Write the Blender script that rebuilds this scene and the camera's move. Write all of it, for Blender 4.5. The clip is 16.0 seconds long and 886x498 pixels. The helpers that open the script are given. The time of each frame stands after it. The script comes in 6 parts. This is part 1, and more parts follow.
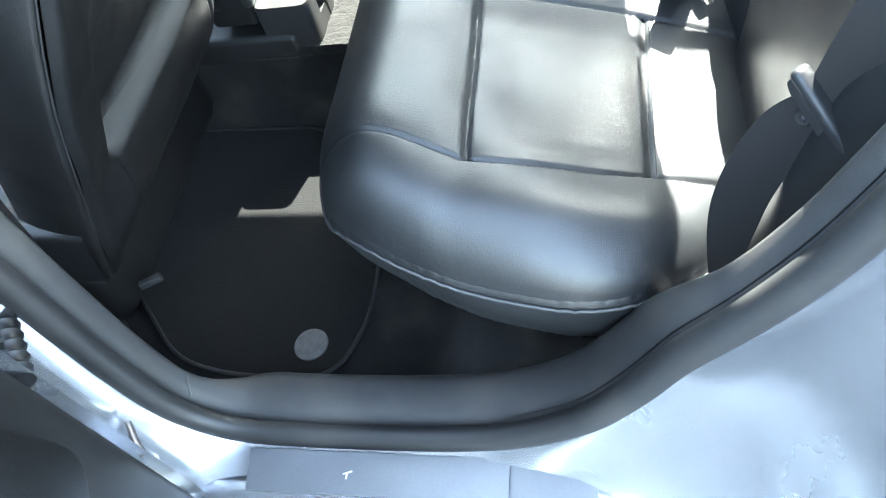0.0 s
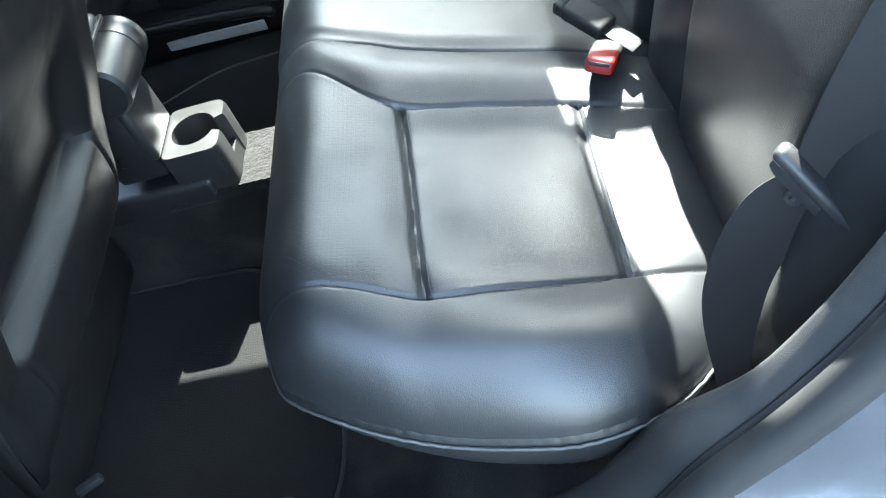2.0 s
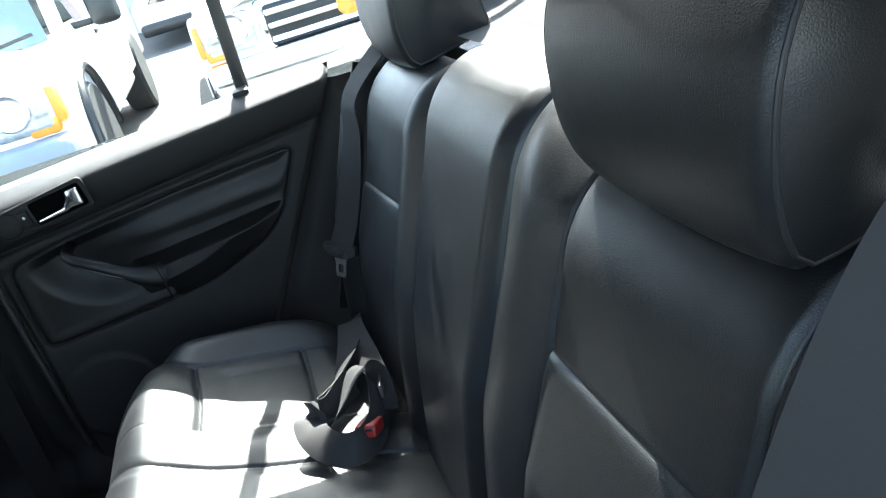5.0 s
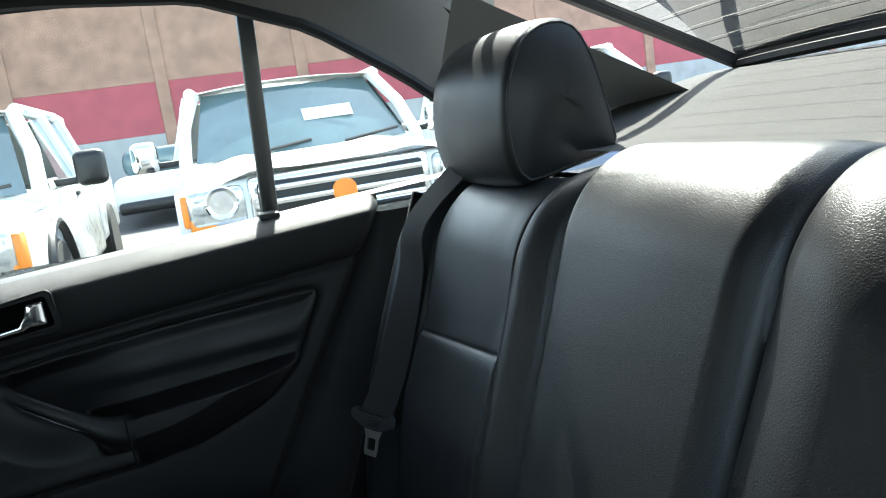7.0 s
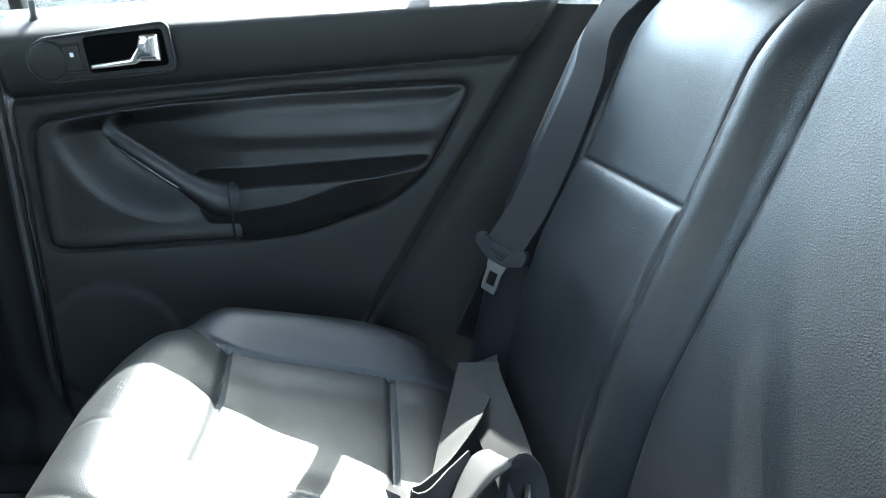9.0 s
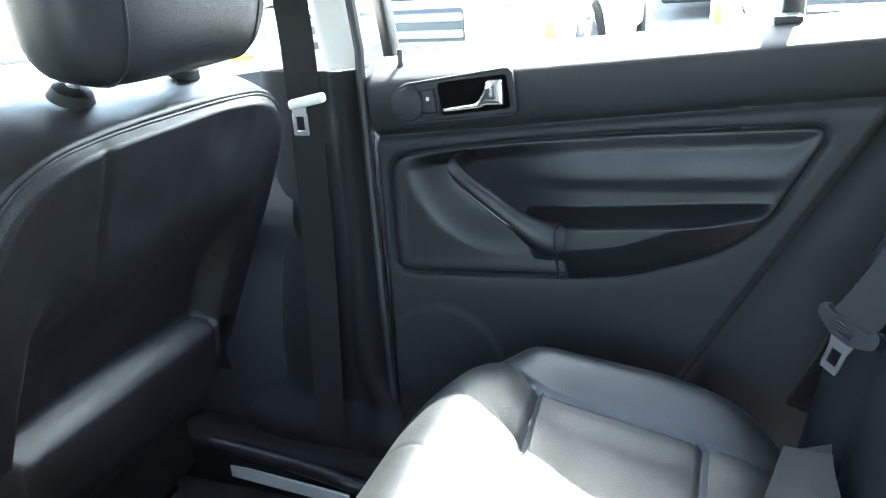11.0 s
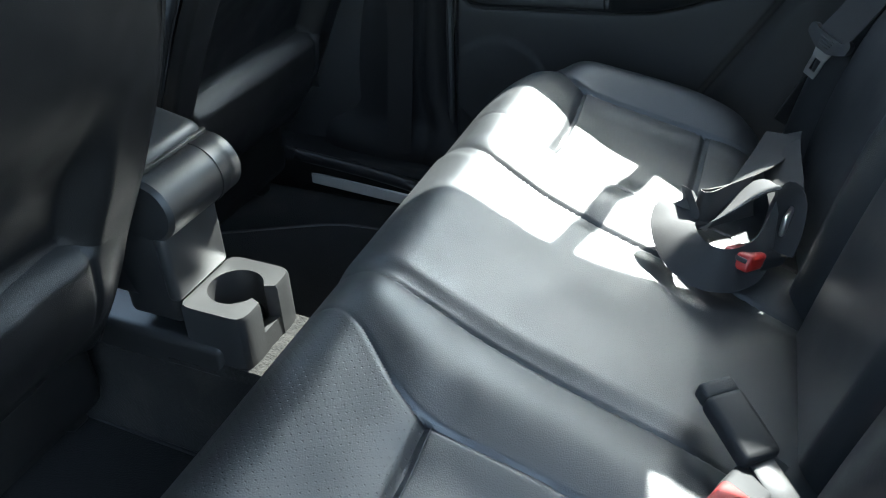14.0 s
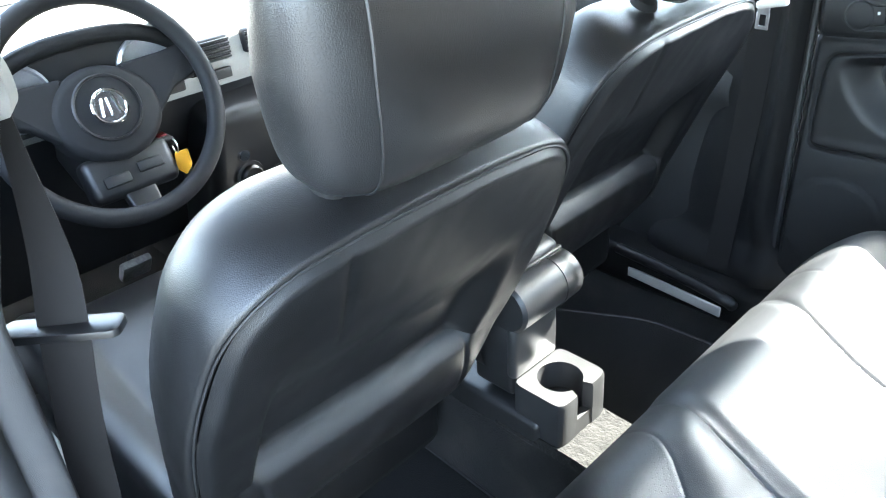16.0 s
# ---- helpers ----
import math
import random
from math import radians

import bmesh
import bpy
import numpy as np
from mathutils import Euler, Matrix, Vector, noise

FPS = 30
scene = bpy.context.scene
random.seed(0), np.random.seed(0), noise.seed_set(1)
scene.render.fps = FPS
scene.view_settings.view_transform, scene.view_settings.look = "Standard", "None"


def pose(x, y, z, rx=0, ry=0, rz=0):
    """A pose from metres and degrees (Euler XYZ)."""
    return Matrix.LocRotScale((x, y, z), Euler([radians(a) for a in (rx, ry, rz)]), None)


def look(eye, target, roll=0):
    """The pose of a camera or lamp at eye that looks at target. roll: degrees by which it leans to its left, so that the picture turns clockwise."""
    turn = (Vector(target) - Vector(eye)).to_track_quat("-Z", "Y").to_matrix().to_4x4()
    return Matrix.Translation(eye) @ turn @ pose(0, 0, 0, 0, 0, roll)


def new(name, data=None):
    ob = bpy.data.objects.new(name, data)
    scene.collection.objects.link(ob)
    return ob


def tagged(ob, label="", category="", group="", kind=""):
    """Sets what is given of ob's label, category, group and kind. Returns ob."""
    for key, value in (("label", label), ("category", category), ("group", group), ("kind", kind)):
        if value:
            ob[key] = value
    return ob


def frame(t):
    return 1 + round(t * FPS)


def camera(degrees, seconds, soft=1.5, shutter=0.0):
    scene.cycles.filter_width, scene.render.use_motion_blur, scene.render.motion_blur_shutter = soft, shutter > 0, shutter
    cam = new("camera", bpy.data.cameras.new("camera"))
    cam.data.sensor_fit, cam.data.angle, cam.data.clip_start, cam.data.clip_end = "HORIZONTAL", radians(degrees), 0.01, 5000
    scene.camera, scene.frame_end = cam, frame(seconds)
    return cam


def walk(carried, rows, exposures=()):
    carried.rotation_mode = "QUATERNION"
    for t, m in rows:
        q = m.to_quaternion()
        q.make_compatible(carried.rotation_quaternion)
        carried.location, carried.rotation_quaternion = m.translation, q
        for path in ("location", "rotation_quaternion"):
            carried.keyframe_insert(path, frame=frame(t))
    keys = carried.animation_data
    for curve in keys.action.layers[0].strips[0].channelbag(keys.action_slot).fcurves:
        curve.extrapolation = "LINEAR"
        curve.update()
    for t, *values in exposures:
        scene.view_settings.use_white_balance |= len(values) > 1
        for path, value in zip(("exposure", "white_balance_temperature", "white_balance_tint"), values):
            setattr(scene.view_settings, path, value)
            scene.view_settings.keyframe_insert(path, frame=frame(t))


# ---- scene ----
cam = camera(60.0, 16.0, 1.1)
PATH = [
    (0, (0.213, -0.516, 0.968), (-0.24, 0.586, -0.638), -19.2),
    (0.5, (0.214, -0.502, 0.97), (-0.246, 0.614, -0.625), -20.9),
    (1, (0.206, -0.477, 0.959), (-0.208, 0.653, -0.638), -21.6),
    (1.5, (0.2, -0.447, 0.934), (-0.162, 0.707, -0.66), -20.8),
    (2, (0.186, -0.417, 0.934), (-0.104, 0.86, -0.578), -22.6),
    (2.5, (0.194, -0.364, 0.943), (-0.042, 1.033, -0.468), -24.6),
    (3, (0.197, -0.335, 0.945), (0.141, 1.119, -0.427), -22.2),
    (3.5, (0.234, -0.314, 0.951), (0.344, 1.202, -0.348), -19.0),
    (4, (0.26, -0.311, 0.974), (0.501, 1.326, -0.149), -17.5),
    (4.5, (0.271, -0.313, 1.007), (0.592, 1.418, 0.057), -17.0),
    (5, (0.276, -0.296, 1.018), (0.601, 1.489, 0.175), -16.3),
    (7.3, (0.145, 0.046, 0.864), (0.725, 1.932, 0.539), -7.0),
    (7.5, (0.15, 0.075, 0.857), (0.694, 1.964, 0.493), -5.7),
    (8, (0.175, 0.129, 0.822), (0.612, 2.006, 0.29), -2.2),
    (8.5, (0.181, 0.156, 0.801), (0.505, 2.002, 0.103), -1.1),
    (9, (0.192, 0.186, 0.802), (0.353, 2.041, 0.07), 0.6),
    (9.5, (0.206, 0.228, 0.819), (0.098, 2.071, 0.051), 0.8),
    (10, (0.206, 0.247, 0.84), (-0.141, 2.056, 0.062), -1.8),
    (10.2, (0.209, 0.239, 0.834), (-0.263, 2.018, 0.051), -2.8),
    (12.3, (0.17, 0.123, 0.882), (-0.586, 1.88, 0.297), -3.6),
    (12.5, (0.157, 0.079, 0.846), (-0.534, 1.838, 0.193), -3.2),
    (13, (0.169, -0.018, 0.851), (-0.525, 1.7, 0.098), -1.4),
    (13.5, (0.218, -0.081, 0.859), (-0.306, 1.605, -0.081), 1.4),
    (14, (0.224, -0.108, 0.837), (-0.399, 1.415, -0.299), -1.3),
    (14.5, (0.219, -0.148, 0.837), (-0.609, 1.172, -0.416), -2.3),
    (15, (0.21, -0.172, 0.848), (-0.903, 0.997, -0.334), -3.6),
    (15.5, (0.205, -0.205, 0.94), (-1.026, 0.91, -0.175), -2.6),
    (16, (0.234, -0.229, 1.032), (-1.022, 0.945, 0.01), -4.0),
]
EXPOSURE = [(0, 5.35, 6200, 0), (1.5, 5.25, 6050, 0), (2, 5.15, 6000, 0), (2.5, 5.0, 6000, 0), (3, 4.8, 5900, 0), (3.5, 4.2, 6050, 0), (4.5, 3.85, 5950, 1), (5, 4.05, 6050, 2), (7.5, 2.95, 6250, 0), (8.0, 3.4, 6200, 0), (8.5, 5.1, 6000, 0),
            (9, 5.1, 6000, 0), (10, 5.62, 6000, 0), (12.5, 5.68, 6250, 5), (13, 5.05, 6250, 4), (13.5, 4.6, 5950, 0), (14.5, 4.3, 5900, 0), (15, 4.1, 5850, 0), (15.5, 5.02, 6000, 1), (16, 5.85, 6200, 4)]
walk(cam, [(t, look(eye, target, roll)) for t, eye, target, roll in PATH], EXPOSURE)

# ---- world, sun, light ----
SUN = Vector((0.108, 0.37, 0.398)).normalized()
world = bpy.data.worlds.new("sky")
scene.world = world
world.use_nodes = True
wn = world.node_tree.nodes
sky = wn.new("ShaderNodeTexSky")
sky.sky_type, sky.sun_disc = "NISHITA", False
sky.sun_elevation = math.asin(SUN.z)
sky.sun_rotation = math.atan2(SUN.x, SUN.y)
sky.air_density, sky.dust_density, sky.ozone_density = 1.0, 1.6, 1.0
wn["Background"].inputs["Strength"].default_value = 0.115
haze = wn.new("ShaderNodeHueSaturation")          # thin bright haze over the city
haze.inputs["Saturation"].default_value = 0.72
world.node_tree.links.new(sky.outputs[0], haze.inputs["Color"])
world.node_tree.links.new(haze.outputs[0], wn["Background"].inputs["Color"])
lamp = bpy.data.lights.new("sun", "SUN")
lamp.energy, lamp.angle, lamp.color = 2.75, radians(0.5), (1.0, 0.95, 0.88)
sun = new("sun", lamp)
sun.matrix_world = look(Vector((0, 0, 8)) + SUN, Vector((0, 0, 8)))

# ---- materials ----
MATS = {}


def material(name, colour, rough=0.5, metal=0.0, grain=0.0, grain_size=0.002, blotch=0.15, blotch_size=0.12, cells=False,
             coat=0.0, spec=0.5, sheen=0.0, wave=None, dust=0.0, island=0.0):
    """A painted, moulded or woven surface: base colour broken up at two scales, with a fine relief."""
    if name in MATS:
        return MATS[name]
    m = bpy.data.materials.new(name)
    m.use_nodes = True
    t = m.node_tree
    n, l = t.nodes, t.links
    b = n["Principled BSDF"]
    b.inputs["Metallic"].default_value = metal
    b.inputs["Specular IOR Level"].default_value = spec
    b.inputs["Coat Weight"].default_value = coat
    b.inputs["Coat Roughness"].default_value = 0.08
    b.inputs["Sheen Weight"].default_value = sheen
    co = n.new("ShaderNodeTexCoord")
    big = n.new("ShaderNodeTexNoise")
    big.inputs["Scale"].default_value = 1 / blotch_size
    big.inputs["Detail"].default_value = 5
    l.new(co.outputs["Object"], big.inputs["Vector"])
    fine = n.new("ShaderNodeTexNoise")
    fine.inputs["Scale"].default_value = 0.6 / grain_size
    fine.inputs["Detail"].default_value = 3
    l.new(co.outputs["Object"], fine.inputs["Vector"])
    mix = n.new("ShaderNodeMath")
    mix.operation = "MULTIPLY_ADD"
    l.new(fine.outputs[0], mix.inputs[0])
    mix.inputs[1].default_value = 0.45
    l.new(big.outputs[0], mix.inputs[2])
    ramp = n.new("ShaderNodeMapRange")
    l.new(mix.outputs[0], ramp.inputs["Value"])
    ramp.inputs["From Min"].default_value, ramp.inputs["From Max"].default_value = 0.45, 1.0
    ramp.inputs["To Min"].default_value, ramp.inputs["To Max"].default_value = 1 - blotch, 1 + blotch
    col = n.new("ShaderNodeVectorMath")
    col.operation = "SCALE"
    col.inputs[0].default_value = colour
    l.new(ramp.outputs[0], col.inputs["Scale"])
    out = col.outputs[0]
    if dust:
        speck = n.new("ShaderNodeTexNoise")
        speck.inputs["Scale"].default_value, speck.inputs["Detail"].default_value = 9.0, 8
        l.new(co.outputs["Object"], speck.inputs["Vector"])
        cut = n.new("ShaderNodeMapRange")
        l.new(speck.outputs[0], cut.inputs["Value"])
        cut.inputs["From Min"].default_value, cut.inputs["From Max"].default_value = 0.52, 0.75
        cut.inputs["To Max"].default_value = dust
        dm = n.new("ShaderNodeMix")
        dm.data_type = "RGBA"
        l.new(cut.outputs[0], dm.inputs["Factor"])
        l.new(out, dm.inputs["A"])
        dm.inputs["B"].default_value = (0.32, 0.28, 0.23, 1)
        out = dm.outputs["Result"]
    l.new(out, b.inputs["Base Color"])
    rr = n.new("ShaderNodeMapRange")
    l.new(big.outputs[0], rr.inputs["Value"])
    rr.inputs["From Min"].default_value, rr.inputs["From Max"].default_value = 0.3, 0.7
    rr.inputs["To Min"].default_value, rr.inputs["To Max"].default_value = max(rough - 0.07, 0.02), min(rough + 0.07, 1)
    l.new(rr.outputs[0], b.inputs["Roughness"])
    if grain:
        bump = n.new("ShaderNodeBump")
        bump.inputs["Strength"].default_value = 1.0
        bump.inputs["Distance"].default_value = grain
        if cells:
            vor = n.new("ShaderNodeTexVoronoi")
            vor.feature = "DISTANCE_TO_EDGE"
            vor.inputs["Scale"].default_value = 1 / grain_size
            warp = n.new("ShaderNodeVectorMath")
            warp.operation = "MULTIPLY_ADD"
            l.new(fine.outputs["Color"], warp.inputs[0])
            warp.inputs[1].default_value = (grain_size * 0.9,) * 3
            l.new(co.outputs["Object"], warp.inputs[2])
            l.new(warp.outputs[0], vor.inputs["Vector"])
            soft = n.new("ShaderNodeMapRange")
            soft.interpolation_type = "SMOOTHSTEP"
            l.new(vor.outputs["Distance"], soft.inputs["Value"])
            soft.inputs["From Max"].default_value = 0.28
            l.new(soft.outputs[0], bump.inputs["Height"])
        elif wave:
            w = n.new("ShaderNodeTexWave")
            w.bands_direction = wave
            w.inputs["Scale"].default_value = 0.16 / grain_size
            w.inputs["Distortion"].default_value = 0.4
            l.new(co.outputs["Object"], w.inputs["Vector"])
            l.new(w.outputs[1], bump.inputs["Height"])
        else:
            l.new(fine.outputs[0], bump.inputs["Height"])
        l.new(bump.outputs[0], b.inputs["Normal"])
    MATS[name] = m
    return m


def perforated(name, base):
    """The leather of the seats' front rolls, with rows of small punched holes."""
    m = base.copy()
    m.name = name
    t = m.node_tree
    n, l = t.nodes, t.links
    b = n["Principled BSDF"]
    co = n.new("ShaderNodeTexCoord")
    mp = n.new("ShaderNodeMapping")
    mp.inputs["Rotation"].default_value = (0, 0, radians(45))
    l.new(co.outputs["Object"], mp.inputs["Vector"])
    v = n.new("ShaderNodeTexVoronoi")
    v.voronoi_dimensions = "2D"
    v.inputs["Scale"].default_value, v.inputs["Randomness"].default_value = 150, 0.0
    l.new(mp.outputs[0], v.inputs["Vector"])
    hole = n.new("ShaderNodeMapRange")
    l.new(v.outputs["Distance"], hole.inputs["Value"])
    hole.inputs["From Min"].default_value, hole.inputs["From Max"].default_value = 0.08, 0.14
    mul = n.new("ShaderNodeMix")
    mul.data_type = "RGBA"
    src = b.inputs["Base Color"].links[0].from_socket
    l.new(hole.outputs[0], mul.inputs["Factor"])
    mul.inputs["A"].default_value = (0.001, 0.001, 0.001, 1)
    l.new(src, mul.inputs["B"])
    l.new(mul.outputs["Result"], b.inputs["Base Color"])
    old = b.inputs["Normal"].links[0].from_node
    bump = n.new("ShaderNodeBump")
    bump.inputs["Distance"].default_value = 0.0003
    l.new(hole.outputs[0], bump.inputs["Height"])
    l.new(old.outputs[0], bump.inputs["Normal"])
    l.new(bump.outputs[0], b.inputs["Normal"])
    return m


def glass_material(name, tint, rough=0.0, gloss=1.0):
    m = bpy.data.materials.new(name)
    m.use_nodes = True
    t = m.node_tree
    n, l = t.nodes, t.links
    n.remove(n["Principled BSDF"])
    clear = n.new("ShaderNodeBsdfTransparent")
    clear.inputs[0].default_value = (*tint, 1)
    shine = n.new("ShaderNodeBsdfGlossy")
    shine.inputs["Roughness"].default_value = rough
    fr = n.new("ShaderNodeFresnel")
    fr.inputs[0].default_value = 1.45
    sc = n.new("ShaderNodeMath")
    sc.operation = "MULTIPLY"
    sc.inputs[1].default_value = gloss
    l.new(fr.outputs[0], sc.inputs[0])
    mx = n.new("ShaderNodeMixShader")
    l.new(sc.outputs[0], mx.inputs[0])
    l.new(clear.outputs[0], mx.inputs[1])
    l.new(shine.outputs[0], mx.inputs[2])
    l.new(mx.outputs[0], n["Material Output"].inputs[0])
    return m


LEATHER = material("black leather", (0.0086, 0.0097, 0.0110), 0.47, grain=0.00008, grain_size=0.0021, cells=True, blotch=0.12, spec=0.74)
LEATHER_FINE = material("black leather, fine grain", (0.0084, 0.0092, 0.0102), 0.39, grain=0.00008, grain_size=0.0020, cells=True, blotch=0.1, spec=0.44)
LEATHER_SEAT = material("worn black seat leather", (0.0070, 0.0070, 0.0073), 0.40, grain=0.00010, grain_size=0.0020, cells=True, blotch=0.12, spec=0.58)
SEAT_BACK = material("black vinyl seat back", (0.0052, 0.0053, 0.0056), 0.44, grain=0.00010, grain_size=0.0020, cells=True, blotch=0.12, spec=0.40)
PERFORATED = perforated("perforated black leather", LEATHER)
THREAD = material("grey thread", (0.035, 0.035, 0.036), 0.8, grain=0.0002, grain_size=0.001)
BELT_PLASTIC = material("grey belt plastic", (0.014, 0.0144, 0.0160), 0.5, blotch=0.05)
BUCKLE_BLACK = material("matt buckle plastic", (0.010, 0.010, 0.0105), 0.65, spec=0.25, grain=0.00006)
WEBBING_DARK = material("dark seat belt webbing", (0.009, 0.0085, 0.0085), 0.8, spec=0.15, grain=0.00005, grain_size=0.00035, wave="DIAGONAL", blotch=0.15)
PIPING = material("piping", (0.012, 0.0122, 0.0132), 0.5, grain=0.0001)
TRIM_DARK = material("near-black pillar plastic", (0.0042, 0.0042, 0.0044), 0.62, spec=0.22, grain=0.00016, grain_size=0.0013, cells=True, blotch=0.1)
WELT = material("grey seat welt", (0.045, 0.045, 0.046), 0.55, grain=0.0001)
TRIM = material("charcoal trim plastic", (0.0098, 0.0100, 0.0103), 0.55, spec=0.32, grain=0.00016, grain_size=0.0013, cells=True, blotch=0.1)
TRIM_SCUFFED = material("scuffed charcoal sill plastic", (0.026, 0.0262, 0.027), 0.5, grain=0.00016, grain_size=0.0013, cells=True, blotch=0.2, dust=0.10)
VINYL = material("black padded vinyl", (0.0056, 0.0057, 0.0061), 0.47, spec=0.42, grain=0.00012, grain_size=0.002, cells=True, blotch=0.1)
BLACK = material("black plastic", (0.008, 0.008, 0.0085), 0.4, grain=0.00006)
RUBBER = material("door seal rubber", (0.015, 0.0154, 0.0162), 0.55, grain=0.0001, blotch=0.15, dust=0.05)
CARPET = material("charcoal carpet", (0.0082, 0.0081, 0.0080), 0.95, grain=0.0016, grain_size=0.0018, blotch=0.35, blotch_size=0.05, sheen=0.08, spec=0.1, dust=0.06)
TUNNEL_CARPET = material("grey loop carpet", (0.012, 0.0116, 0.0107), 0.95, grain=0.003, grain_size=0.0026, blotch=0.6, blotch_size=0.02, sheen=0.1, spec=0.1)
MAT = material("black floor mat pile", (0.0050, 0.0050, 0.0049), 0.95, grain=0.0014, grain_size=0.0016, blotch=0.25, blotch_size=0.08, sheen=0.08, spec=0.1)
WEBBING_DRIVER = material("worn driver belt webbing", (0.0135, 0.0122, 0.0118), 0.75, spec=0.2, grain=0.00006, grain_size=0.0008, blotch=0.15)
WEBBING = material("seat belt webbing", (0.014, 0.0132, 0.0135), 0.70, spec=0.25, sheen=0.05, grain=0.00010, grain_size=0.0010, blotch=0.15)
CONSOLE = material("grey console plastic", (0.019, 0.0192, 0.0192), 0.40, grain=0.00012, grain_size=0.0012, blotch=0.08)
CONSOLE_DARK = material("dark console plastic", (0.0080, 0.0082, 0.0086), 0.48, grain=0.0001, blotch=0.08)
DASH = material("light grey dashboard plastic", (0.36, 0.35, 0.32), 0.55, grain=0.0002, grain_size=0.0015, cells=True, blotch=0.06)
CLOTH = material("grey headliner cloth", (0.22, 0.21, 0.195), 0.95, grain=0.0004, grain_size=0.0014, blotch=0.08, spec=0.1)
PILLAR = material("pale grey pillar plastic", (0.50, 0.48, 0.44), 0.6, grain=0.00015, grain_size=0.0013, blotch=0.06)
SILVER = material("silver car paint", (0.56, 0.58, 0.61), 0.22, metal=0.85, coat=0.8, blotch=0.03)
CHROME = material("chrome", (0.85, 0.85, 0.86), 0.08, metal=1.0, blotch=0.03)
STEEL = material("brushed steel", (0.55, 0.54, 0.52), 0.35, metal=1.0, grain=0.00004, blotch=0.1)
RED = material("red buckle plastic", (0.20, 0.008, 0.006), 0.5, blotch=0.06)
YELLOW = material("orange key tag", (0.85, 0.42, 0.03), 0.5, blotch=0.05)
WHITE_TAG = material("pale print", (0.6, 0.6, 0.6), 0.6, blotch=0.05)
GREY_STRIP = material("grey aluminium strip", (0.42, 0.41, 0.39), 0.5, metal=0.2, blotch=0.12)
GLASS = glass_material("window glass", (0.86, 0.9, 0.87))
TRUCK_GLASS = material("dark truck glass", (0.10, 0.15, 0.16), 0.05, blotch=0.3, blotch_size=0.5, spec=0.8)
WHITE_PAINT = material("white truck paint", (0.78, 0.78, 0.76), 0.3, coat=0.6, blotch=0.03)
BLUE_GREY = material("blue grey truck plastic", (0.17, 0.20, 0.25), 0.45, blotch=0.1)
TYRE = material("tyre rubber", (0.022, 0.022, 0.022), 0.85, grain=0.001, grain_size=0.004)
ASPHALT = material("asphalt", (0.085, 0.083, 0.08), 0.9, grain=0.004, grain_size=0.008, blotch=0.3, blotch_size=1.2, dust=0.2)
BRICK = material("terracotta blockwork", (0.38, 0.23, 0.165), 0.9, grain=0.003, grain_size=0.01, blotch=0.3, blotch_size=0.4)
RED_BAND = material("red painted wall", (0.42, 0.10, 0.115), 0.8, grain=0.002, grain_size=0.01, blotch=0.15, blotch_size=0.4)
GREY_BAND = material("grey painted wall", (0.42, 0.42, 0.41), 0.85, grain=0.002, grain_size=0.01, blotch=0.2, blotch_size=0.4)
AMBER = material("amber lamp", (0.8, 0.25, 0.03), 0.3, blotch=0.1)
LAMP = material("clear headlamp", (0.6, 0.6, 0.58), 0.12, metal=0.7, blotch=0.3, blotch_size=0.03)


# ---- mesh helpers ----
def mesh_of(verts, faces, mat, sharp=38):
    me = bpy.data.meshes.new("mesh")
    me.from_pydata([tuple(v) for v in verts], [], [tuple(f) for f in faces])
    me.validate()
    me.materials.append(mat)
    me.polygons.foreach_set("use_smooth", [True] * len(me.polygons))
    me.set_sharp_from_angle(angle=radians(sharp))
    me.update()
    return me


def thing(name, label, category, at=(0, 0, 0), group="", kind=""):
    """An Empty at a thing's base, that carries its tags; its parts are built in world metres."""
    ob = new(name)
    ob.location = at
    ob.empty_display_size = 0.05
    bpy.context.view_layer.update()
    return tagged(ob, label, category, group, kind)


def under(ob, parent):
    ob.parent = parent
    ob.matrix_parent_inverse = Matrix.Translation(parent.location).inverted()
    return ob


def part(name, shape, mat, parent, label="", sharp=38):
    """One mesh under a thing or under a part. shape: (verts, faces)."""
    ob = under(new(name, mesh_of(*shape, mat, sharp)), parent)
    return tagged(ob, label)


def solo(name, shape, mat, label, category, kind="", group="", sharp=38):
    return tagged(new(name, mesh_of(*shape, mat, sharp)), label, category, group, kind)


def merge(*shapes):
    v, f = [], []
    for a, b in shapes:
        k = len(v)
        v += [tuple(p) for p in a]
        f += [tuple(i + k for i in q) for q in b]
    return v, f


def moved(shape, m):
    return [tuple(m @ Vector(p)) for p in shape[0]], shape[1]


def grid(fn, us, vs, wrap=False):
    """A sheet fn(u, v) over two lists of values."""
    v = [fn(a, b) for a in us for b in vs]
    n = len(vs)
    f = []
    for i in range(len(us) - 1):
        for j in range(n - (0 if wrap else 1)):
            k = (j + 1) % n
            f.append((i * n + j, (i + 1) * n + j, (i + 1) * n + k, i * n + k))
    return v, f


def lin(a, b, n):
    return [a + (b - a) * i / (n - 1) for i in range(n)]


